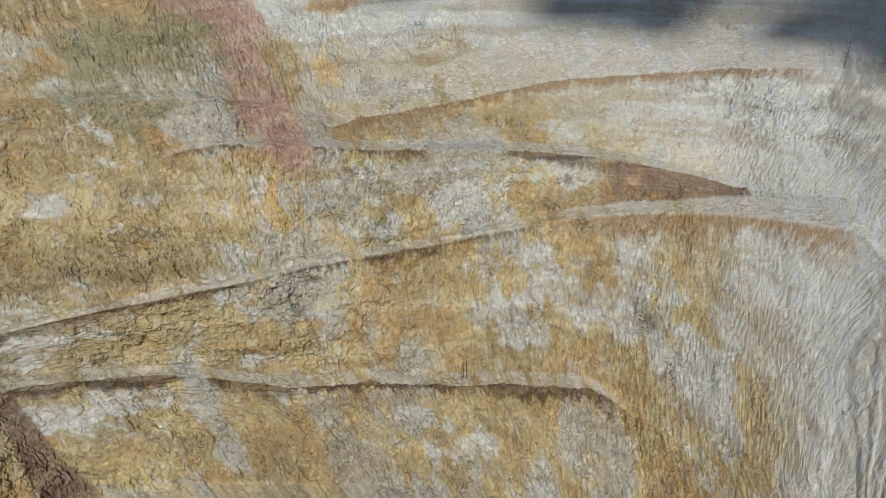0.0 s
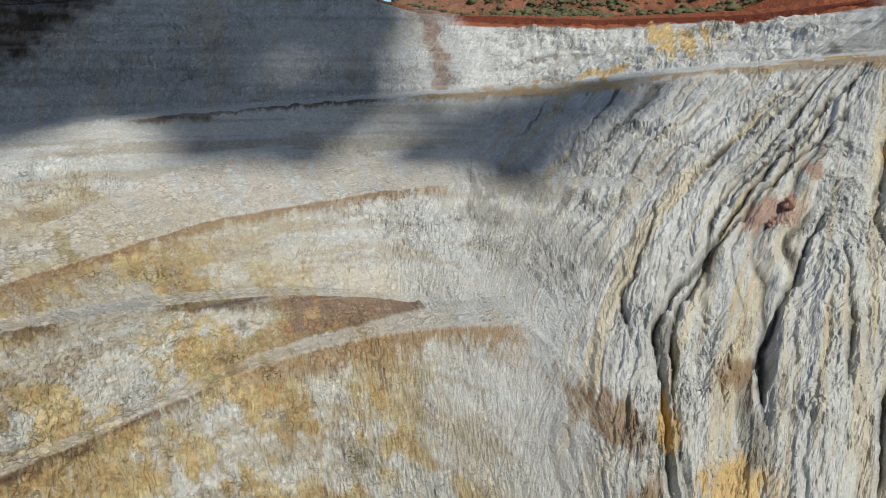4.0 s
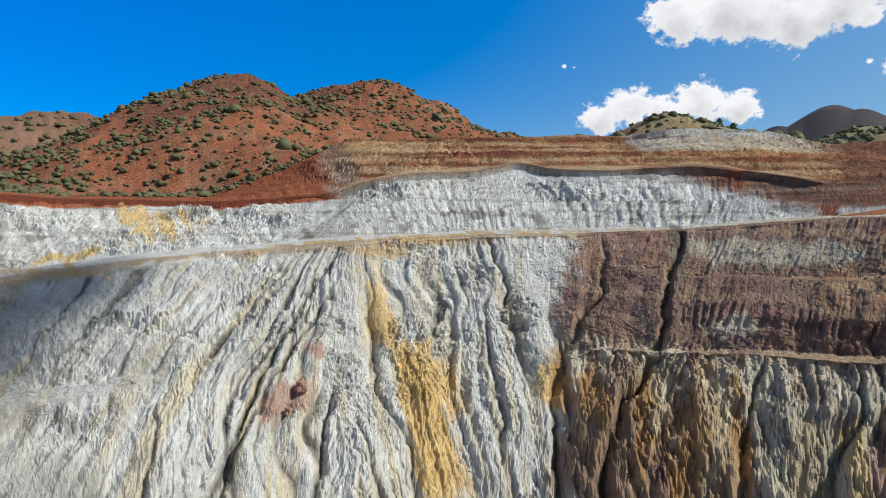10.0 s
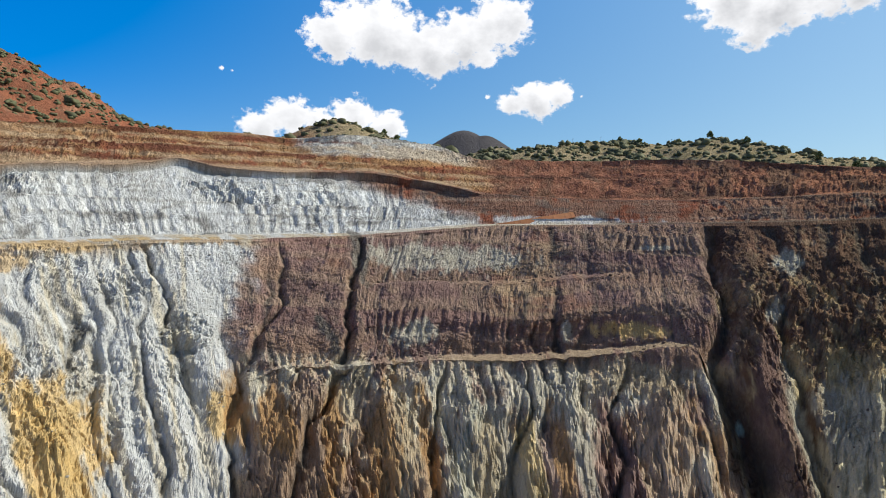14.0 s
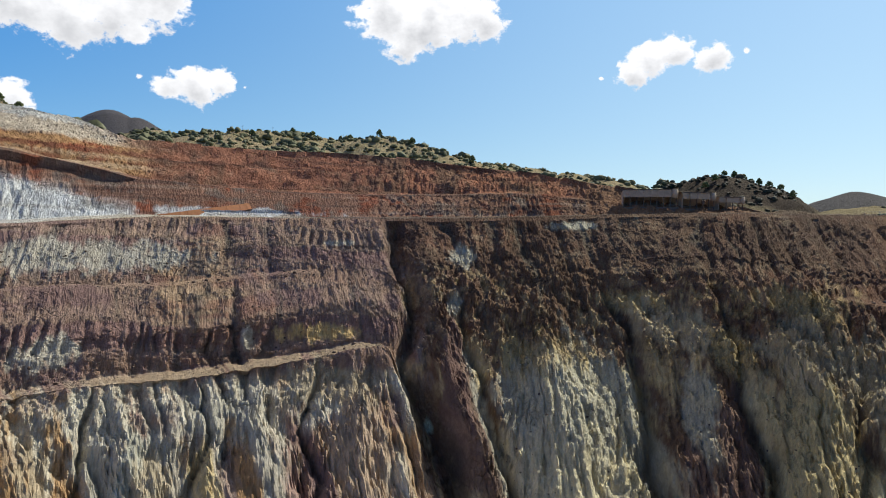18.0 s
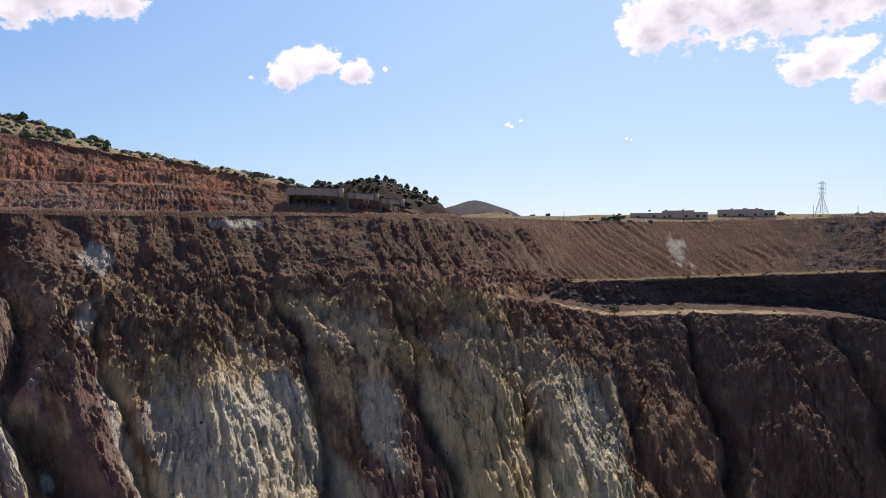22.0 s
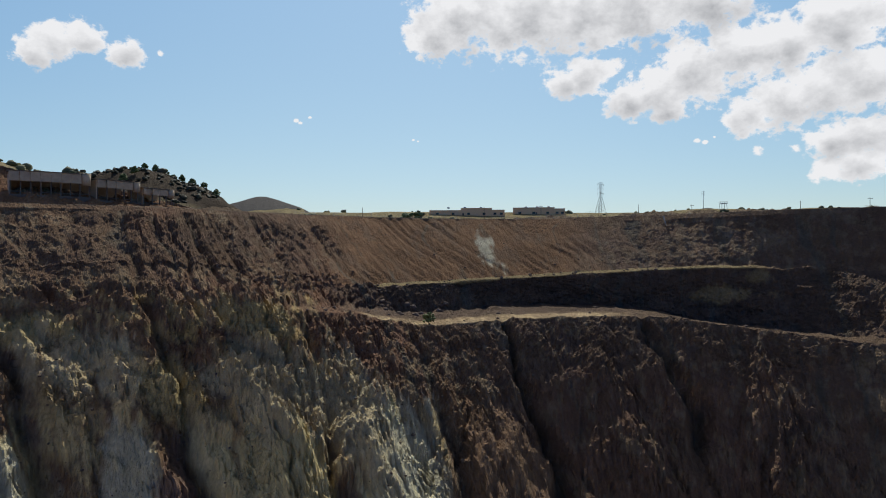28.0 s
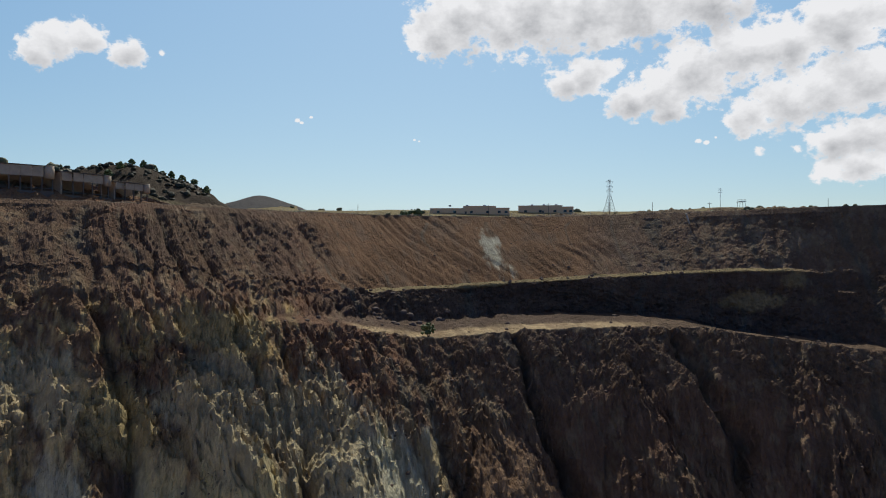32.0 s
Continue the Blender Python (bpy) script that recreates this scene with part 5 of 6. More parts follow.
# ---- helpers for things ----
def part(name, bm, mat, parent=None, label="", smooth_faces=False):
    me = bpy.data.meshes.new(name)
    bm.to_mesh(me)
    bm.free()
    me.materials.append(mat)
    if smooth_faces:
        me.polygons.foreach_set("use_smooth", np.ones(len(me.polygons), bool))
    ob = new(name, me)
    if parent:
        ob.parent = parent
    return tagged(ob, label)


def thing(name, place, label, category, group="", turn=0.0):
    ob = new(name)
    ob.empty_display_size = 0.5
    ob.matrix_basis = pose(*place, 0, 0, turn)
    return tagged(ob, label, category, group)


def box(bm, size, at=(0, 0, 0), turn=None, bevel=0.0):
    m = Matrix.Translation(at) @ (turn or Matrix.Identity(4)) @ Matrix.Diagonal((*size, 1))
    made = bmesh.ops.create_cube(bm, size=1.0, matrix=m)
    if bevel:
        edges = list({e for v in made["verts"] for e in v.link_edges})
        bmesh.ops.bevel(bm, geom=edges, offset=bevel, segments=1, affect="EDGES", profile=0.5)
    return bm


def bar(bm, a, b, r0, r1=None, sides=6):
    a, b = Vector(a), Vector(b)
    m = Matrix.Translation((a + b) / 2) @ (b - a).to_track_quat("Z", "Y").to_matrix().to_4x4()
    bmesh.ops.create_cone(bm, cap_ends=True, segments=sides, radius1=r0, radius2=r0 if r1 is None else r1, depth=(b - a).length, matrix=m)
    return bm


def ground_z(x, y):
    """Height of the finished ground."""
    a = math.degrees(math.atan2(x - MID[0], y - MID[1]))
    a = a if a > -75 else a + 360
    c = min(col(a), COLS - 1)
    return float(np.interp(math.hypot(x - MID[0], y - MID[1]), np.maximum.accumulate(R[:, c]), Z[:, c]))


def plain(name, colour, rough=0.8, metal=0.0, vary=0.25, scale=1.5, bump_by=0.2):
    """A surface of one colour with two sizes of wear."""
    m, n, l, b = material(name, rough, metal)
    co = n.new("ShaderNodeTexCoord").outputs["Object"]
    a, f = noise_node(n, l, co, scale, 5, 0.6), noise_node(n, l, co, scale * 9, 3, 0.6)
    s = math_node(n, l, "MULTIPLY_ADD", a, vary * 2)
    s.node.inputs[2].default_value = 1 - vary * 1.5
    g = math_node(n, l, "MULTIPLY_ADD", f, vary)
    l.new(s, g.node.inputs[2])
    mix = n.new("ShaderNodeMix")
    mix.data_type, mix.blend_type = "RGBA", "MULTIPLY"
    mix.inputs["Factor"].default_value = 1.0
    mix.inputs[6].default_value = (*colour, 1)
    comb = n.new("ShaderNodeCombineColor")
    for i in range(3):
        l.new(g, comb.inputs[i])
    l.new(comb.outputs[0], mix.inputs[7])
    l.new(mix.outputs[2], b.inputs["Base Color"])
    bp = n.new("ShaderNodeBump")
    bp.inputs["Strength"].default_value, bp.inputs["Distance"].default_value = bump_by, 0.05
    l.new(f, bp.inputs["Height"])
    l.new(bp.outputs[0], b.inputs["Normal"])
    return m


def leaf_material(name, low, high):
    """Foliage: each clump its own green, mottled within."""
    m, n, l, b = material(name, 0.75)
    geo = n.new("ShaderNodeNewGeometry")
    co = n.new("ShaderNodeTexCoord").outputs["Object"]
    k = noise_node(n, l, co, 1.3, 4, 0.7)
    f = math_node(n, l, "MULTIPLY_ADD", k, 0.9)
    l.new(math_node(n, l, "MULTIPLY_ADD", geo.outputs["Random Per Island"], 0.8), f.node.inputs[2])
    f2 = math_node(n, l, "SUBTRACT", f, 0.35, True)
    mix = n.new("ShaderNodeMix")
    mix.data_type = "RGBA"
    mix.inputs[6].default_value, mix.inputs[7].default_value = (*low, 1), (*high, 1)
    l.new(f2, mix.inputs["Factor"])
    l.new(mix.outputs[2], b.inputs["Base Color"])
    return m


SCRUB = leaf_material("scrub_leaves", (0.025, 0.03, 0.016), (0.12, 0.12, 0.06))
DARKSCRUB = leaf_material("dark_scrub_leaves", (0.012, 0.012, 0.008), (0.05, 0.045, 0.026))
LEAF = leaf_material("tree_leaves", (0.03, 0.04, 0.016), (0.11, 0.13, 0.045))
WOOD = plain("weathered_wood", (0.12, 0.085, 0.06), 0.9)
BARK = plain("bark", (0.07, 0.05, 0.035), 0.95)
STEEL = plain("galvanised_steel", (0.30, 0.31, 0.32), 0.55, 0.6)
RUSTY = plain("rusty_sheet", (0.44, 0.32, 0.22), 0.85, 0.0, 0.35, 0.6)
TIMBER = plain("shed_timber", (0.13, 0.10, 0.08), 0.9)
STUCCO = plain("tan_stucco", (0.74, 0.46, 0.25), 0.9, 0, 0.15)
ROOFING = plain("roof_gravel", (0.30, 0.24, 0.19), 0.95)
CONCRETE = plain("concrete", (0.35, 0.33, 0.30), 0.9)
PANE, pn, pl, pb = material("window_pane", 0.08)
pb.inputs["Base Color"].default_value = (0.03, 0.035, 0.04, 1)
TANK = plain("tan_tank", (0.45, 0.33, 0.22), 0.7)
EARTH = plain("rust_earth", (0.30, 0.13, 0.06), 0.95, 0, 0.35, 0.5, 0.8)
STONE = plain("loose_stone", (0.12, 0.085, 0.065), 0.95, 0, 0.4, 0.7, 0.6)
REDROCK = plain("red_rock", (0.34, 0.20, 0.145), 0.95, 0, 0.35, 0.5, 0.9)
PALESTONE = plain("pale_stone", (0.36, 0.34, 0.29), 0.95, 0, 0.3, 0.7, 0.6)


def ico(level):
    bm = bmesh.new()
    bmesh.ops.create_icosphere(bm, subdivisions=level, radius=1.0)
    bm.verts.ensure_lookup_table()
    v = np.array([p.co[:] for p in bm.verts], np.float32)
    f = np.array([[q.index for q in t.verts] for t in bm.faces], np.int32)
    bm.free()
    return v, f


ICO1, ICO2, ICO3 = ico(1), ico(2), ico(3)


def scatter(name, label, category, base, spots, mat, rough, seed, smooth_faces=True, kind="stuff"):
    """Many lumps in one mesh. spots: rows of x, y, z, width, height."""
    rng = np.random.RandomState(seed)
    v, f = base
    n = len(spots)
    spots = np.asarray(spots, np.float32)
    jit = 1 + rough * (rng.rand(n, len(v), 1).astype(np.float32) - 0.5) * 2
    ang = rng.rand(n) * 6.283
    ca, sa = np.cos(ang)[:, None], np.sin(ang)[:, None]
    p = v[None] * jit
    x, y, z = p[..., 0] * (0.8 + 0.4 * rng.rand(n, 1)), p[..., 1], p[..., 2]
    out = np.stack([(x * ca - y * sa) * spots[:, 3:4] + spots[:, 0:1], (x * sa + y * ca) * spots[:, 3:4] + spots[:, 1:2], z * spots[:, 4:5] + spots[:, 2:3]], -1).reshape(-1, 3)
    faces = (f[None] + (np.arange(n) * len(v))[:, None, None]).reshape(-1, 3)
    me = bpy.data.meshes.new(name)
    me.vertices.add(len(out))
    me.vertices.foreach_set("co", out.astype(np.float32).ravel())
    me.loops.add(faces.size)
    me.loops.foreach_set("vertex_index", faces.astype(np.int32).ravel())
    me.polygons.add(len(faces))
    me.polygons.foreach_set("loop_start", np.arange(0, faces.size, 3, dtype=np.int32))
    me.polygons.foreach_set("use_smooth", np.full(len(faces), smooth_faces))
    me.materials.append(mat)
    me.update()
    return tagged(new(name, me), label, category, kind=kind)


# ---- scrub on the hills ----
def scrub_spots(a0, a1, d0, d1, count, size, seed, thick):
    rng = np.random.RandomState(seed)
    out = []
    while len(out) < count:
        a, d = rng.uniform(a0, a1), math.sqrt(rng.uniform(d0 * d0, d1 * d1))
        x, y = MID[0] + d * math.sin(radians(a)), MID[1] + d * math.cos(radians(a))
        if fbm(np.array([x / 55]), np.array([y / 55]), 3, 301)[0] + rng.uniform(-0.5, 0.5) < thick:
            continue
        w = size * rng.lognormal(0, 0.35)
        z = ground_z(x, y)
        out.append((x, y, z + w * 0.28, w, w * rng.uniform(0.6, 0.85)))
        if rng.rand() < 0.55:
            out.append((x + rng.normal(0, w), y + rng.normal(0, w), z + w * 0.2, w * 0.7, w * 0.5))
    return out


scatter("red_hill_scrub", "dark green desert shrubs dotted over red hills", "shrubs", ICO2, scrub_spots(22, 88, 455, 880, 4200, 1.9, 1, -0.3), SCRUB, 0.5, 1)
scatter("low_red_scrub", "small dark shrubs dotted over red hills", "shrubs", ICO1, scrub_spots(22, 88, 455, 900, 5200, 1.7, 21, -0.6), SCRUB, 0.35, 21)
scatter("low_ridge_scrub", "small green shrubs on a tan ridge", "shrubs", ICO1, scrub_spots(89, 150, 455, 690, 2600, 1.8, 22, -0.7), SCRUB, 0.35, 22)
scatter("ridge_scrub", "dense green scrub on a tan ridge", "shrubs", ICO2, scrub_spots(89, 150, 462, 680, 1300, 2.1, 2, -0.2), SCRUB, 0.5, 2)
scatter("knoll_scrub", "dark scrub on a knoll behind sheds", "shrubs", ICO2, scrub_spots(147, 159, 540, 700, 420, 1.7, 3, -0.7), DARKSCRUB, 0.5, 3)
scatter("rim_scrub", "low dry bushes along the pit rim", "shrubs", ICO2, scrub_spots(160, 215, 330, 520, 130, 1.1, 4, -0.1), SCRUB, 0.3, 4)
scatter("far_scrub", "small dark shrubs on a distant hill", "shrubs", ICO1, scrub_spots(26, 50, 880, 1250, 350, 3.2, 6, -0.1), SCRUB, 0.3, 5)


# ---- loose stones ----
def stone_spots(count, seed, a0, a1, t0, t1, small, large):
    rng = np.random.RandomState(seed)
    rows = np.where((T[:, 0] >= t0) & (T[:, 0] < t1))[0]
    c0, c1 = col(a0), col(a1)
    r, c = rng.choice(rows, count), rng.randint(c0, c1, count)
    w = small * (large / small) ** (rng.rand(count) ** 3)
    w = np.where(WALLNESS[r, c] > 0.5, w * 0.55, w)
    return np.stack([X[r, c], Y[r, c], Z[r, c] + w * 0.2, w, w * rng.uniform(0.5, 0.9, count)], 1)


scatter("dark_rubble", "brown broken stones lying on the slopes", "stones", ICO1, stone_spots(3600, 11, 121, 200, 3, 10, 0.15, 0.9), STONE, 0.3, 11, False)
scatter("purple_rubble", "brown stones scattered over purple benches", "stones", ICO1, stone_spots(2200, 12, 78, 121, 2, 10, 0.15, 1.0), STONE, 0.3, 12, False)
scatter("pale_rubble", "pale loose stones on the white slopes", "stones", ICO1, stone_spots(2600, 13, 20, 78, 1.3, 10, 0.15, 1.1), PALESTONE, 0.3, 13, False)
scatter("ochre_rubble", "ochre stones along the bench edges", "stones", ICO1, stone_spots(2600, 14, -55, 24, 2, 9, 0.15, 0.9), PALESTONE, 0.3, 14, False)


def boulder(seed):
    rng = np.random.RandomState(seed)
    bm = bmesh.new()
    bmesh.ops.create_icosphere(bm, subdivisions=2, radius=1.0)
    for v in bm.verts:
        v.co *= 1 + 0.28 * noise.noise(v.co * 1.4 + Vector((seed, 0, 0))) + 0.1 * noise.noise(v.co * 4)
        v.co.z *= 0.7
    me = bpy.data.meshes.new("boulder")
    bm.to_mesh(me)
    bm.free()
    me.materials.append(STONE)
    return tagged(new("boulder", me), "rough brown boulder lying on a bench road", "boulder", "boulders on the bench road")


rng = np.random.RandomState(8)
kinds = [boulder(1), boulder(2), boulder(3)]
for k in range(14):
    a, r = rng.uniform(165.5, 172), rng.uniform(222, 238)
    x, y = MID[0] + r * math.sin(radians(a)), MID[1] + r * math.cos(radians(a))
    s = rng.uniform(0.5, 1.2)
    m = pose(x, y, ground_z(x, y) + 0.2 * s, 0, 0, rng.uniform(0, 360)) @ Matrix.Diagonal((s, s, s, 1))
    if k < 3:
        kinds[k].matrix_basis = m
    else:
        b = copy_thing(kinds[k % 3], m)
        b.matrix_basis = m


def rock_knob(a, r, size, label):
    x, y = MID[0] + r * math.sin(radians(a)), MID[1] + r * math.cos(radians(a))
    bm = bmesh.new()
    bmesh.ops.create_icosphere(bm, subdivisions=4, radius=1.0)
    for v in bm.verts:
        v.co *= 1 + 0.5 * noise.noise(v.co * 1.6 + Vector((a, 0, 0))) + 0.14 * noise.noise(v.co * 3.7) + 0.07 * noise.noise(v.co * 9)
        v.co.z *= 1.15
    ob = part("rock_knob", bm, REDROCK)
    ob.matrix_basis = pose(x, y, ground_z(x, y) + size * 0.35, 0, 0, a) @ Matrix.Diagonal((size, size * 0.8, size, 1))
    return tagged(ob, label, "rock outcrop")


rock_knob(51.9, 229, 2.7, "pinkish red knob of rock on a white slope")
rock_knob(50.4, 222, 1.7, "low pinkish rock below a larger knob")


# ---- trees ----
def tree(seed, height, spread_by, place):
    rng = np.random.RandomState(seed)
    t = thing("tree", place, "small dark green juniper standing on a dry slope", "tree", "trees on the skyline")
    bm = bmesh.new()
    bar(bm, (0, 0, -0.5), (0.1, 0, height * 0.45), 0.28, 0.16, 7)
    for k in range(5):
        a = k * 1.26 + rng.rand()
        tip = Vector((math.cos(a) * spread_by * 0.6, math.sin(a) * spread_by * 0.6, height * rng.uniform(0.55, 0.85)))
        bar(bm, (0.05, 0, height * rng.uniform(0.2, 0.42)), tip, 0.12, 0.04, 5)
    part("trunk", bm, BARK, t)
    spots = []
    for k in range(70):
        a, q = rng.rand() * 6.283, math.sqrt(rng.rand())
        h = rng.uniform(0.3, 1.0)
        wide = spread_by * math.sin(min(1.0, (1.08 - h) * 1.9) * 1.57)
        w = rng.uniform(0.5, 1.05)
        spots.append((math.cos(a) * q * wide, math.sin(a) * q * wide, h * height, w, w * 0.75))
    c = scatter("crown", "", "", ICO1, spots, LEAF, 0.4, seed, False, "")
    c.parent = t
    return t


first = [tree(21, 6.5, 3.0, (0, 0, 0)), tree(22, 5.0, 2.6, (0, 0, 0)), tree(23, 7.5, 2.6, (0, 0, 0))]
spots = [(153.0, 600), (153.8, 625), (154.6, 640), (155.3, 640), (155.9, 645), (156.5, 642), (157.2, 636), (158.0, 622), (158.8, 600), (152.2, 590), (113.0, 560), (116.5, 585), (118.2, 590), (121.5, 600), (124.0, 590), (126.8, 575), (129.5, 560),
         (132.0, 545), (134.5, 520), (136.8, 505), (95.2, 548), (96.3, 540), (93.6, 546)]
for i, (a, d) in enumerate(spots):
    x, y = MID[0] + d * math.sin(radians(a)), MID[1] + d * math.cos(radians(a))
    m = pose(x, y, ground_z(x, y), 0, 0, 47 * i)
    if i < 3:
        first[i].matrix_basis = m
    else:
        copy_thing(first[i % 3], m)


def bush(place, wide, tall, label):
    b = thing("bush", place, label, "bush")
    bm = bmesh.new()
    for k in range(6):
        a = k * 1.05
        bar(bm, (0, 0, -0.2), (math.cos(a) * wide * 0.6, math.sin(a) * wide * 0.6, tall * 0.7), 0.07, 0.02, 5)
    part("stem", bm, BARK, b)
    rng = np.random.RandomState(int(wide * 100))
    sp = []
    for k in range(40):
        a, q = rng.rand() * 6.283, math.sqrt(rng.rand())
        sp.append((math.cos(a) * q * wide, math.sin(a) * q * wide, tall * rng.uniform(0.25, 1.0), wide * 0.3, wide * 0.25))
    c = scatter("foliage", "", "", ICO1, sp, LEAF, 0.4, 77, False, "")
    c.parent = b
    return b


bx, by = 101.6, -185.5
bush((bx, by, ground_z(bx, by)), 1.6, 3.2, "bright green bush beside a dirt bench road")
bx, by = 112.0, -360.0
bush((bx, by, ground_z(bx, by)), 5.5, 5.5, "grey leafless thicket on the plain by the rim")


# ---- sheds on the south-east rim ----
def shed(a, b, roof_z, fascia, posts, depth, label):
    """An open-fronted shed whose front runs from a to b."""
    a, b = Vector(a), Vector(b)
    along = (b - a)
    length = along.length
    turn = math.degrees(math.atan2(along.y, along.x))
    low = min(ground_z(a.x, a.y), ground_z(b.x, b.y))
    s = thing("mine_shed", (a.x, a.y, low), label, "shed", "sheds on the rim", turn)
    h = roof_z - low
    panels = max(4, int(length / 3.2))
    for k in range(panels):
        w = length / panels
        x = (k + 0.5) * w
        bow = 1.6 * (1 - (2 * x / length - 1) ** 2)
        part("fascia_panel", box(bmesh.new(), (w - 0.06, 0.16, fascia), (x, -bow, h - fascia / 2), None, 0.03), RUSTY, s)
    for k in range(posts):
        x = 0.4 + (length - 0.8) * k / (posts - 1)
        bow = 1.6 * (1 - (2 * x / length - 1) ** 2)
        part("post", box(bmesh.new(), (0.38, 0.38, h - fascia + 2.2), (x, -bow + 0.35, (h - fascia) / 2 - 1.0), None, 0.03), TIMBER, s)
    part("rail", box(bmesh.new(), (length - 0.6, 0.14, 0.3), (length / 2, 0.9, 1.5)), TIMBER, s)
    part("back_wall", box(bmesh.new(), (length, 0.25, h + 1.6), (length / 2, depth, h / 2 - 0.8), None, 0.03), RUSTY, s, "rusty back wall")
    part("floor_slab", box(bmesh.new(), (length, depth + 2, 2.4), (length / 2, depth / 2 - 0.6, -0.9), None, 0.05), TIMBER, s, "dark brown slab")
    part("side_wall", box(bmesh.new(), (0.25, depth, h), (0.12, depth / 2, h / 2)), RUSTY, s)
    bm = bmesh.new()
    n = 9
    for side in (0.0, 0.28):
        for k in range(n):
            x = -0.5 + (length + 1.0) * k / (n - 1)
            bow = 1.6 * (1 - (2 * min(max(x, 0), length) / length - 1) ** 2)
            bm.verts.new((x, -bow - 0.5, h + 0.02 + side))
            bm.verts.new((x, depth + 0.3, h + 0.9 + side))
    bm.verts.ensure_lookup_table()
    for k in range(n - 1):
        i, j = 2 * k, 2 * n + 2 * k
        for q in ((i, i + 1, i + 3, i + 2), (j, j + 2, j + 3, j + 1), (i, i + 2, j + 2, j), (i + 1, j + 1, j + 3, i + 3)):
            bm.faces.new([bm.verts[p] for p in q])
    for i in (0, 2 * n - 2):
        bm.faces.new([bm.verts[p] for p in (i, 2 * n + i, 2 * n + i + 1, i + 1)])
    bmesh.ops.recalc_face_normals(bm, faces=bm.faces)
    part("roof", bm, TIMBER, s, "dusty flat roof")
    bm = bmesh.new()
    bar(bm, (length - 1.4, -0.6, h - fascia - 0.6), (length - 1.4, -0.6, h + 0.1), 1.5, 1.5, 20)
    tank = part("end_drum", bm, TANK, s, "tan cylindrical end drum", True)
    bm = bmesh.new()
    bar(bm, (length - 1.4, -0.6, h + 0.05), (length - 1.4, -0.6, h + 0.3), 1.62, 1.4, 20)
    part("cap", bm, TANK, tank)
    return s


shed((255.2, -240.5, 0), (233.3, -255.4, 0), 126.0, 3.6, 9, 14, "long open-fronted rusty shed on timber posts")
shed((232.0, -257.4, 0), (222.5, -272.8, 0), 124.6, 3.0, 6, 12, "open-fronted rusty shed stepped below its neighbour")
shed((221.5, -274.6, 0), (214.1, -287.1, 0), 122.9, 2.6, 5, 10, "low rusty shed at the end of the row")


# ---- flat-roofed buildings on the plain ----
def flat_building(a, b, tall, blocks, label):
    a, b = Vector(a), Vector(b)
    along = b - a
    length = along.length
    turn = math.degrees(math.atan2(along.y, along.x))
    low = min(ground_z(a.x, a.y), ground_z(b.x, b.y))
    g = thing("flat_building", (a.x, a.y, low), label, "building", "buildings on the plain", turn)
    for x0, x1, h in blocks:
        w = (x1 - x0) * length
        x = (x0 + x1) / 2 * length
        wall = part("wall", box(bmesh.new(), (w, 14, h + 2), (x, 7, h / 2 - 1), None, 0.05), STUCCO, g)
        part("parapet", box(bmesh.new(), (w + 0.3, 14.3, 0.5), (x, 7, h + 0.25), None, 0.08), STUCCO, wall)
        part("roof", box(bmesh.new(), (w - 0.6, 13.4, 0.1), (x, 7, h + 0.56)), ROOFING, wall)
        for k in range(max(2, int(w / 8))):
            n = max(2, int(w / 8))
            wx = x - w / 2 + w * (k + 0.5) / n
            win = part("window", box(bmesh.new(), (1.9, 0.16, 1.5), (wx, -0.06, 1.7)), TIMBER, g)
            part("pane", box(bmesh.new(), (1.6, 0.06, 1.2), (wx, -0.15, 1.7)), PANE, win)
    part("door", box(bmesh.new(), (1.2, 0.14, 2.1), (length * 0.45, -0.08, 1.05), None, 0.02), TIMBER, g)
    for k in range(3):
        part("roof_unit", box(bmesh.new(), (1.6, 1.6, 1.0), (length * (0.25 + 0.22 * k), 6, tall + 1.1), None, 0.06), STEEL, g, "grey rooftop unit")
    return g


flat_building((102.0, -438.4, 0), (51.8, -435.6, 0), 5.0, ((0, 0.42, 3.6), (0.42, 0.83, 5.0), (0.83, 1.0, 3.8)), "long flat-roofed tan stucco building beyond the rim")
flat_building((45.0, -444.9, 0), (10.5, -439.2, 0), 4.9, ((0, 0.8, 4.9), (0.8, 1.0, 4.0)), "flat-roofed tan stucco building beside another")


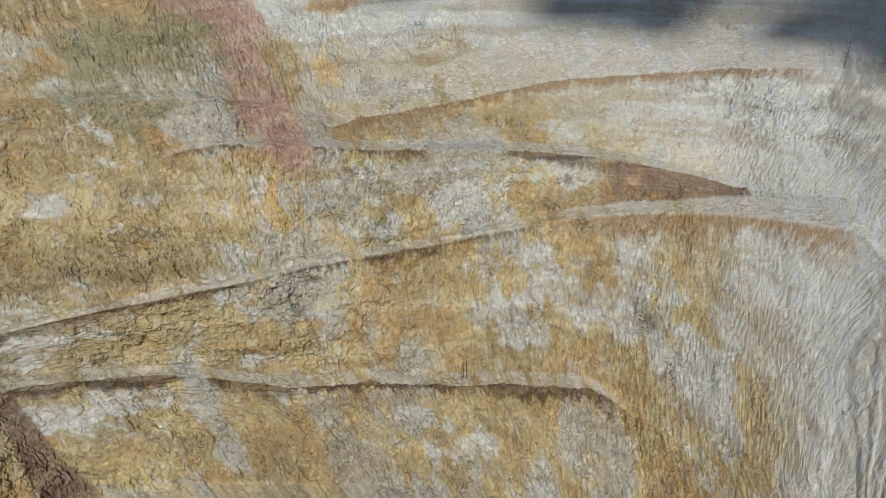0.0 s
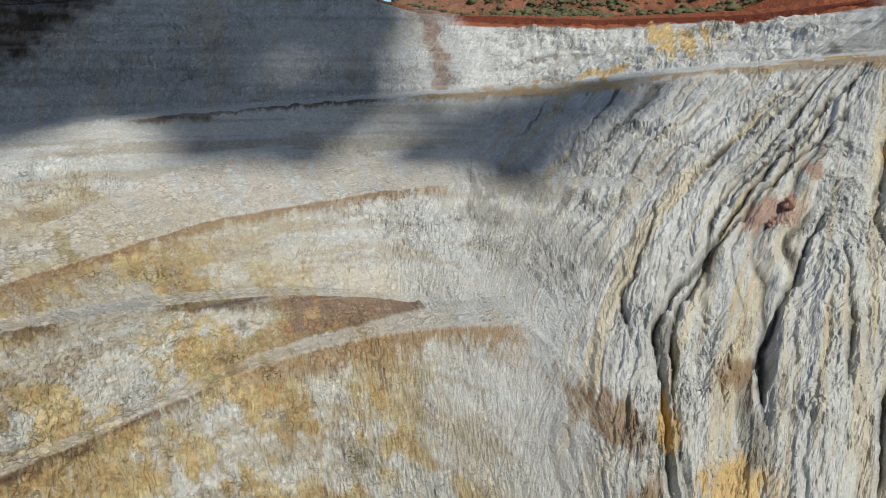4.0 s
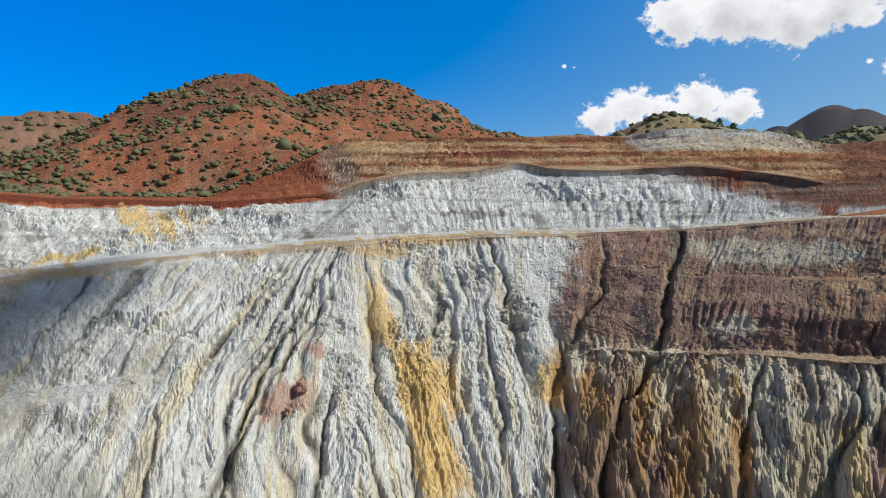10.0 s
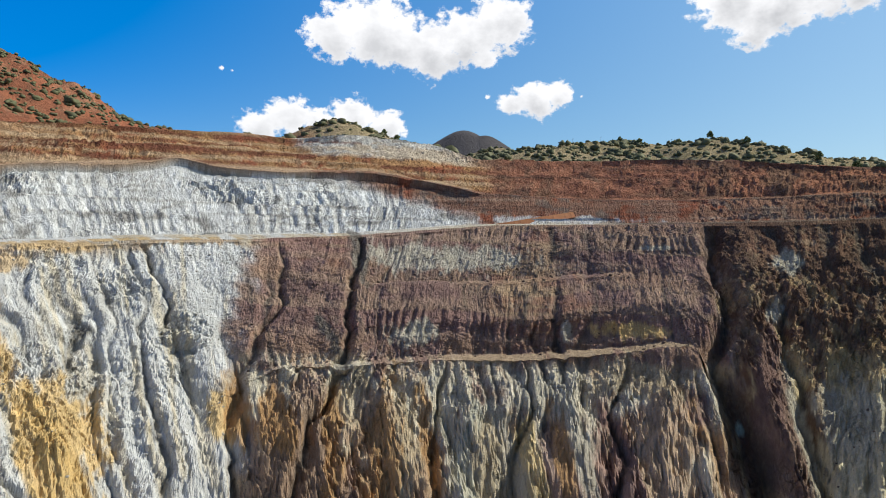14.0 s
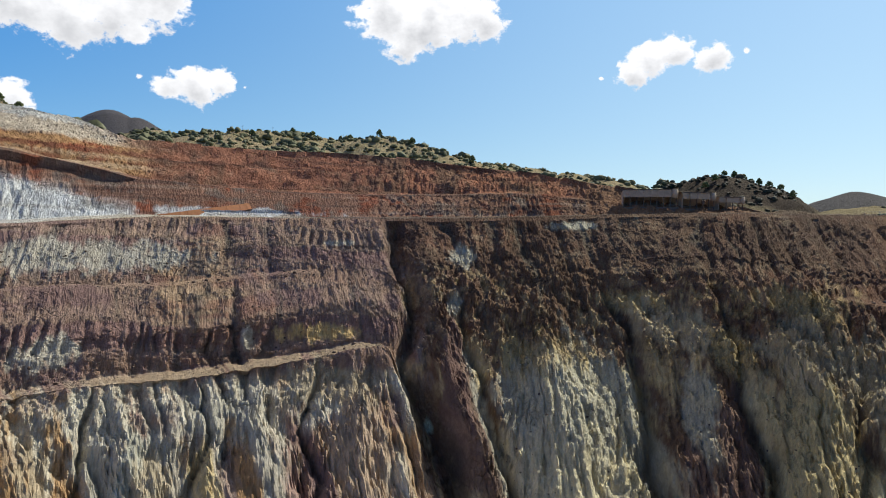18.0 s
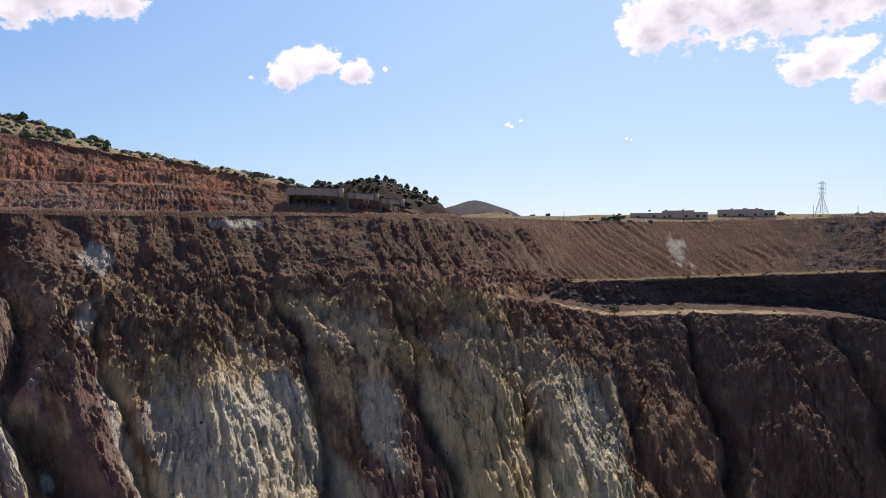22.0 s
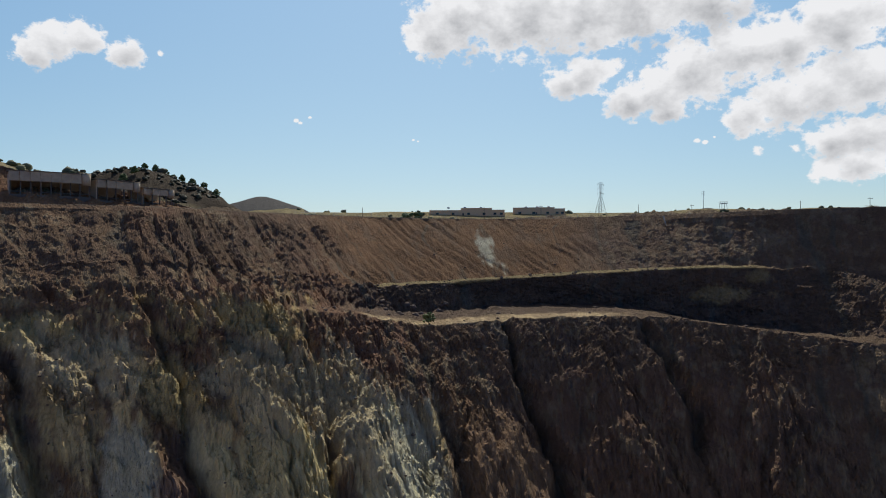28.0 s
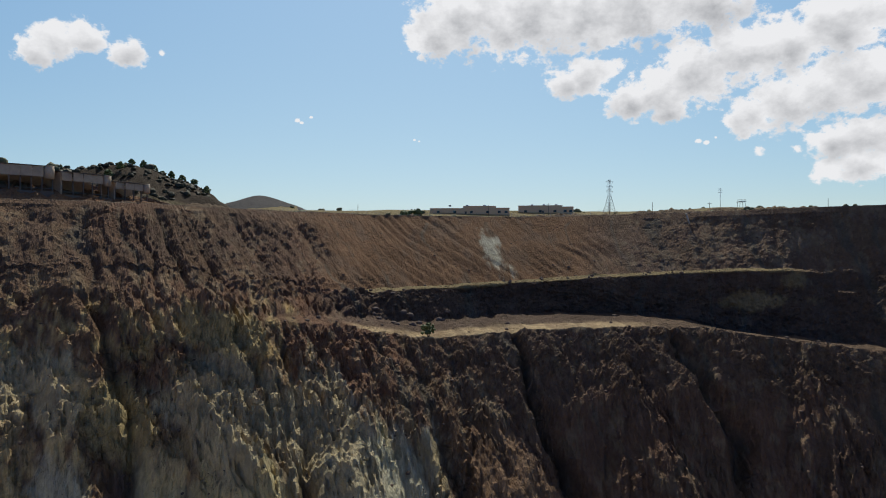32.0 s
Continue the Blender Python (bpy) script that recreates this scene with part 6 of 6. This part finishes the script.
# ---- pylons and poles ----
def lattice_tower(place, tall, base):
    t = thing("lattice_tower", place, "tall grey steel lattice power tower", "power tower", turn=20)
    waist = tall * 0.55
    corner = [(-1, -1), (1, -1), (1, 1), (-1, 1)]
    neck = base * 0.22
    for cx, cy in corner:
        bm = bmesh.new()
        bar(bm, (cx * base / 2, cy * base / 2, -0.6), (cx * neck / 2, cy * neck / 2, waist), 0.16, 0.13, 4)
        bar(bm, (cx * neck / 2, cy * neck / 2, waist), (cx * neck / 2, cy * neck / 2, tall), 0.13, 0.1, 4)
        part("leg", bm, STEEL, t)
    for k in range(4):
        (ax, ay), (bx, by) = corner[k], corner[(k + 1) % 4]
        bm = bmesh.new()
        n = 6
        for i in range(n):
            z0, z1 = waist * i / n, waist * (i + 1) / n
            w0, w1 = base / 2 + (neck - base) / 2 * i / n, base / 2 + (neck - base) / 2 * (i + 1) / n
            bar(bm, (ax * w0, ay * w0, z0), (bx * w1, by * w1, z1), 0.06, 0.06, 4)
            bar(bm, (bx * w0, by * w0, z0), (ax * w1, ay * w1, z1), 0.06, 0.06, 4)
        for i in range(7):
            z0, z1 = waist + (tall - waist) * i / 7, waist + (tall - waist) * (i + 1) / 7
            bar(bm, (ax * neck / 2, ay * neck / 2, z0), (bx * neck / 2, by * neck / 2, z1), 0.05, 0.05, 4)
        part("bracing", bm, STEEL, t)
    for k in range(3):
        z = tall * (0.66 + 0.14 * k)
        bm = bmesh.new()
        for s in (-1, 1):
            bar(bm, (0, 0, z), (s * base * 0.42, 0, z), 0.13, 0.06, 4)
            bar(bm, (0, 0, z + tall * 0.045), (s * base * 0.42, 0, z), 0.07, 0.05, 4)
        arm = part("cross_arm", bm, STEEL, t)
        for s in (-1, 1):
            part("insulator", bar(bmesh.new(), (s * base * 0.4, 0, z - 1.1), (s * base * 0.4, 0, z), 0.12, 0.12, 6), CONCRETE, arm)
    return t


lattice_tower((-40.0, -540.3, ground_z(-40.0, -540.3)), 27.5, 7.5)


def utility_pole(place, tall, arms, label, mat=WOOD):
    p = thing("utility_pole", place, label, "pole", "poles")
    part("shaft", bar(bmesh.new(), (0, 0, -0.8), (0, 0, tall), 0.17, 0.11, 8), mat, p, "", True)
    for k in range(arms):
        z = tall - 0.6 - 1.1 * k
        arm = part("cross_arm", box(bmesh.new(), (2.6, 0.12, 0.14), (0, 0.1, z), None, 0.01), mat, p)
        for s in (-1.1, -0.4, 0.4, 1.1):
            part("insulator", bar(bmesh.new(), (s, 0.1, z + 0.07), (s, 0.1, z + 0.3), 0.06, 0.05, 6), CONCRETE, arm)
    return p


for x, y, h, arms, lb in ((177.6, 285.6, 11.2, 1, "lone wooden utility pole on a white bench"), (-84.5, -441.1, 13.0, 3, "steel pole with three cross arms"), (-26.4, -398.6, 8.5, 0, "slim bare pole on the plain"),
                          (106.5, -358.4, 6.2, 0, "slim bare pole near the rim"), (-123.5, -329.4, 9.5, 1, "wooden utility pole near the rim"), (140.0, -372.0, 7.0, 0, "slim bare pole near the rim"),
                          (30.0, -420.0, 8.5, 1, "wooden utility pole by the buildings"), (-10.0, -430.0, 8.0, 0, "slim bare pole on the plain"), (-60.0, -400.0, 7.5, 1, "wooden utility pole near the rim"),
                          (-105.0, -360.0, 7.0, 0, "slim bare pole near the rim"), (70.0, -380.0, 7.5, 0, "slim bare pole near the rim"), (-140.0, -330.0, 7.5, 1, "wooden utility pole near the rim")):
    utility_pole((x, y, ground_z(x, y)), h, arms, lb, STEEL if arms == 3 else WOOD)


def on_ring(a, r):
    return MID[0] + r * math.sin(radians(a)), MID[1] + r * math.cos(radians(a))


for a, d, h in ((112.5, 600, 9), (115.0, 610, 9), (121.0, 620, 10), (128.0, 600, 9), (58.5, 470, 9), (47.0, 520, 9)):
    x, y = on_ring(a, d)
    utility_pole((x, y, ground_z(x, y)), h, 1, "wooden utility pole on a hillside")


def platform_tower(place):
    t = thing("platform_tower", place, "low steel platform tower on the rim", "tower")
    for cx, cy in ((-1.6, -1.6), (1.6, -1.6), (1.6, 1.6), (-1.6, 1.6)):
        part("leg", bar(bmesh.new(), (cx * 1.2, cy * 1.2, -0.5), (cx, cy, 4.2), 0.14, 0.12, 6), STEEL, t)
    part("deck", box(bmesh.new(), (4.4, 4.4, 0.3), (0, 0, 4.2), None, 0.03), STEEL, t)
    bm = bmesh.new()
    for z in (4.9, 5.5):
        for s in (-1, 1):
            bar(bm, (-2.1, s * 2.1, z), (2.1, s * 2.1, z), 0.05, 0.05, 4)
            bar(bm, (s * 2.1, -2.1, z), (s * 2.1, 2.1, z), 0.05, 0.05, 4)
    part("railing", bm, STEEL, t)
    return t


platform_tower((-95.8, -436.1, ground_z(-95.8, -436.1)))
x, y = -128.0, -335.0
platform_tower((x, y, ground_z(x, y)))


def pole_frame(place):
    """A pair of posts with cross rails on a small heap of rubble."""
    f = thing("pole_frame", place, "pair of dark wooden posts with cross rails on a bench edge", "frame", turn=15)
    for s in (-1.0, 1.0):
        part("post", bar(bmesh.new(), (s, 0, -0.8), (s * 0.9, 0, 9.6 + s * 0.5), 0.16, 0.12, 7), BARK, f)
    part("post", bar(bmesh.new(), (0.1, 1.2, -0.8), (0, 1.1, 8.2), 0.14, 0.1, 7), BARK, f)
    for z in (2.4, 5.0, 7.4):
        part("cross_rail", bar(bmesh.new(), (-1.5, 0, z), (1.5, 0, z + 0.1), 0.09, 0.09, 6), BARK, f)
    sp = [(math.cos(k * 2.4) * 0.25 * math.sqrt(k), math.sin(k * 2.4) * 0.25 * math.sqrt(k), 0.25, 0.7, 0.5) for k in range(14)]
    h = scatter("rubble_heap", "", "", ICO1, sp, PALESTONE, 0.3, 5, False, "")
    h.parent = f
    return f


x, y = on_ring(-16.2, 184.5)
pole_frame((x, y, ground_z(x, y)))


# ---- earth ramp up to the middle bench ----
def earth_ramp():
    a, b = on_ring(102.9, 315), on_ring(110.2, 331)
    bm = bmesh.new()
    n = 26
    rows = []
    for i in range(n + 1):
        f = i / n
        x, y = a[0] + (b[0] - a[0]) * f, a[1] + (b[1] - a[1]) * f
        ox, oy = math.sin(radians(106.5)), math.cos(radians(106.5))
        top = 108.4 + (116.0 - 108.4) * f + 0.25 * noise.noise((f * 17, 0, 3))
        g = 0.4 * noise.noise((f * 23, 4, 3))
        rows.append([bm.verts.new((x - ox * (3.2 + g + (top - 107) * 0.55), y - oy * (3.2 + g + (top - 107) * 0.35), max(106.5, top - 3.2))), bm.verts.new((x - ox * 2.6, y - oy * 2.6, top)),
                     bm.verts.new((x + ox * 3.0, y + oy * 3.0, top + 0.2)), bm.verts.new((x + ox * 9, y + oy * 9, 108))])
    for p, q in zip(rows, rows[1:]):
        for k in range(3):
            bm.faces.new((p[k], q[k], q[k + 1], p[k + 1]))
    bm.faces.new(rows[0][::-1])
    bm.faces.new(rows[-1])
    bmesh.ops.recalc_face_normals(bm, faces=bm.faces)
    me = bpy.data.meshes.new("earth_ramp")
    bm.to_mesh(me)
    bm.free()
    me.materials.append(EARTH)
    return tagged(new("earth_ramp", me), "rust-coloured earth ramp climbing a white bench", "ramp")


earth_ramp()


# ---- fence along the south rim ----
def fence():
    f = thing("rim_fence", (*on_ring(165, 331), 112), "wire fence with thin steel posts along the rim", "fence")
    inv = f.matrix_basis.inverted()
    pts = []
    for k in range(26):
        x, y = on_ring(162 + k * 1.0, 331)
        z = ground_z(x, y)
        pts.append(inv @ Vector((x, y, z)))
        part("post", bar(bmesh.new(), pts[-1] + Vector((0, 0, -0.4)), pts[-1] + Vector((0, 0, 2.2)), 0.06, 0.06, 6), STEEL, f)
    for h in (0.8, 1.5, 2.1):
        bm = bmesh.new()
        for p, q in zip(pts, pts[1:]):
            bar(bm, p + Vector((0, 0, h)), q + Vector((0, 0, h)), 0.02, 0.02, 4)
        part("wire", bm, STEEL, f)


fence()
x, y = on_ring(191.3, 300)
pipe = thing("leaning_pipe", (x, y, ground_z(x, y)), "short pale pipe leaning out of the rim bank", "pipe")
part("tube", bar(bmesh.new(), (0, 0, -1), (1.6, 0.4, 3.8), 0.3, 0.3, 10), CONCRETE, pipe, "", True)
part("flange", bar(bmesh.new(), (1.52, 0.38, 3.6), (1.62, 0.4, 3.9), 0.42, 0.42, 10), CONCRETE, pipe)


# ---- clouds ----
CLOUD, cn, cl, cb = material("cloud", 1.0)
cb.inputs["Base Color"].default_value = (0.93, 0.93, 0.94, 1)
cb.inputs["Specular IOR Level"].default_value = 0.0
thin = cn.new("ShaderNodeBsdfTranslucent")
thin.inputs["Color"].default_value = (0.93, 0.93, 0.94, 1)
half = cn.new("ShaderNodeMixShader")
half.inputs[0].default_value = 0.55
cl.new(cb.outputs[0], half.inputs[1])
cl.new(thin.outputs[0], half.inputs[2])
cl.new(half.outputs[0], cn["Material Output"].inputs["Surface"])


# One cloud stands between the sun and the northern rim; its shadow lies over the grey face.
def shadow_cloud():
    rng = np.random.RandomState(9)
    h = 2600.0
    ox, oy = to_sun.x / to_sun.z * h, to_sun.y / to_sun.z * h
    spots = []
    for px, py, rx, ry, n, w in ((15, 648, 210, 175, 95, 48), (243, 350, 38, 36, 14, 22), (130, 446, 75, 32, 14, 24), (195, 396, 30, 28, 6, 18), (150, 596, 58, 62, 44, 26), (200, 538, 18, 34, 16, 17), (523, 990, 120, 85, 42, 40)):
        for k in range(n):
            a, q = rng.rand() * 6.283, math.sqrt(rng.rand()) * 0.9
            s = w * rng.uniform(0.6, 1.2)
            spots.append((px + math.cos(a) * q * rx, py + math.sin(a) * q * ry, rng.uniform(-12, 25), s, s * 0.5))
    c = scatter("cloud", "broad white cumulus cloud drifting over the pit", "cloud", ICO2, spots, CLOUD, 0.12, 9, True, "")
    c.matrix_basis = pose(ox, oy, h)
    return c


shadow_cloud()
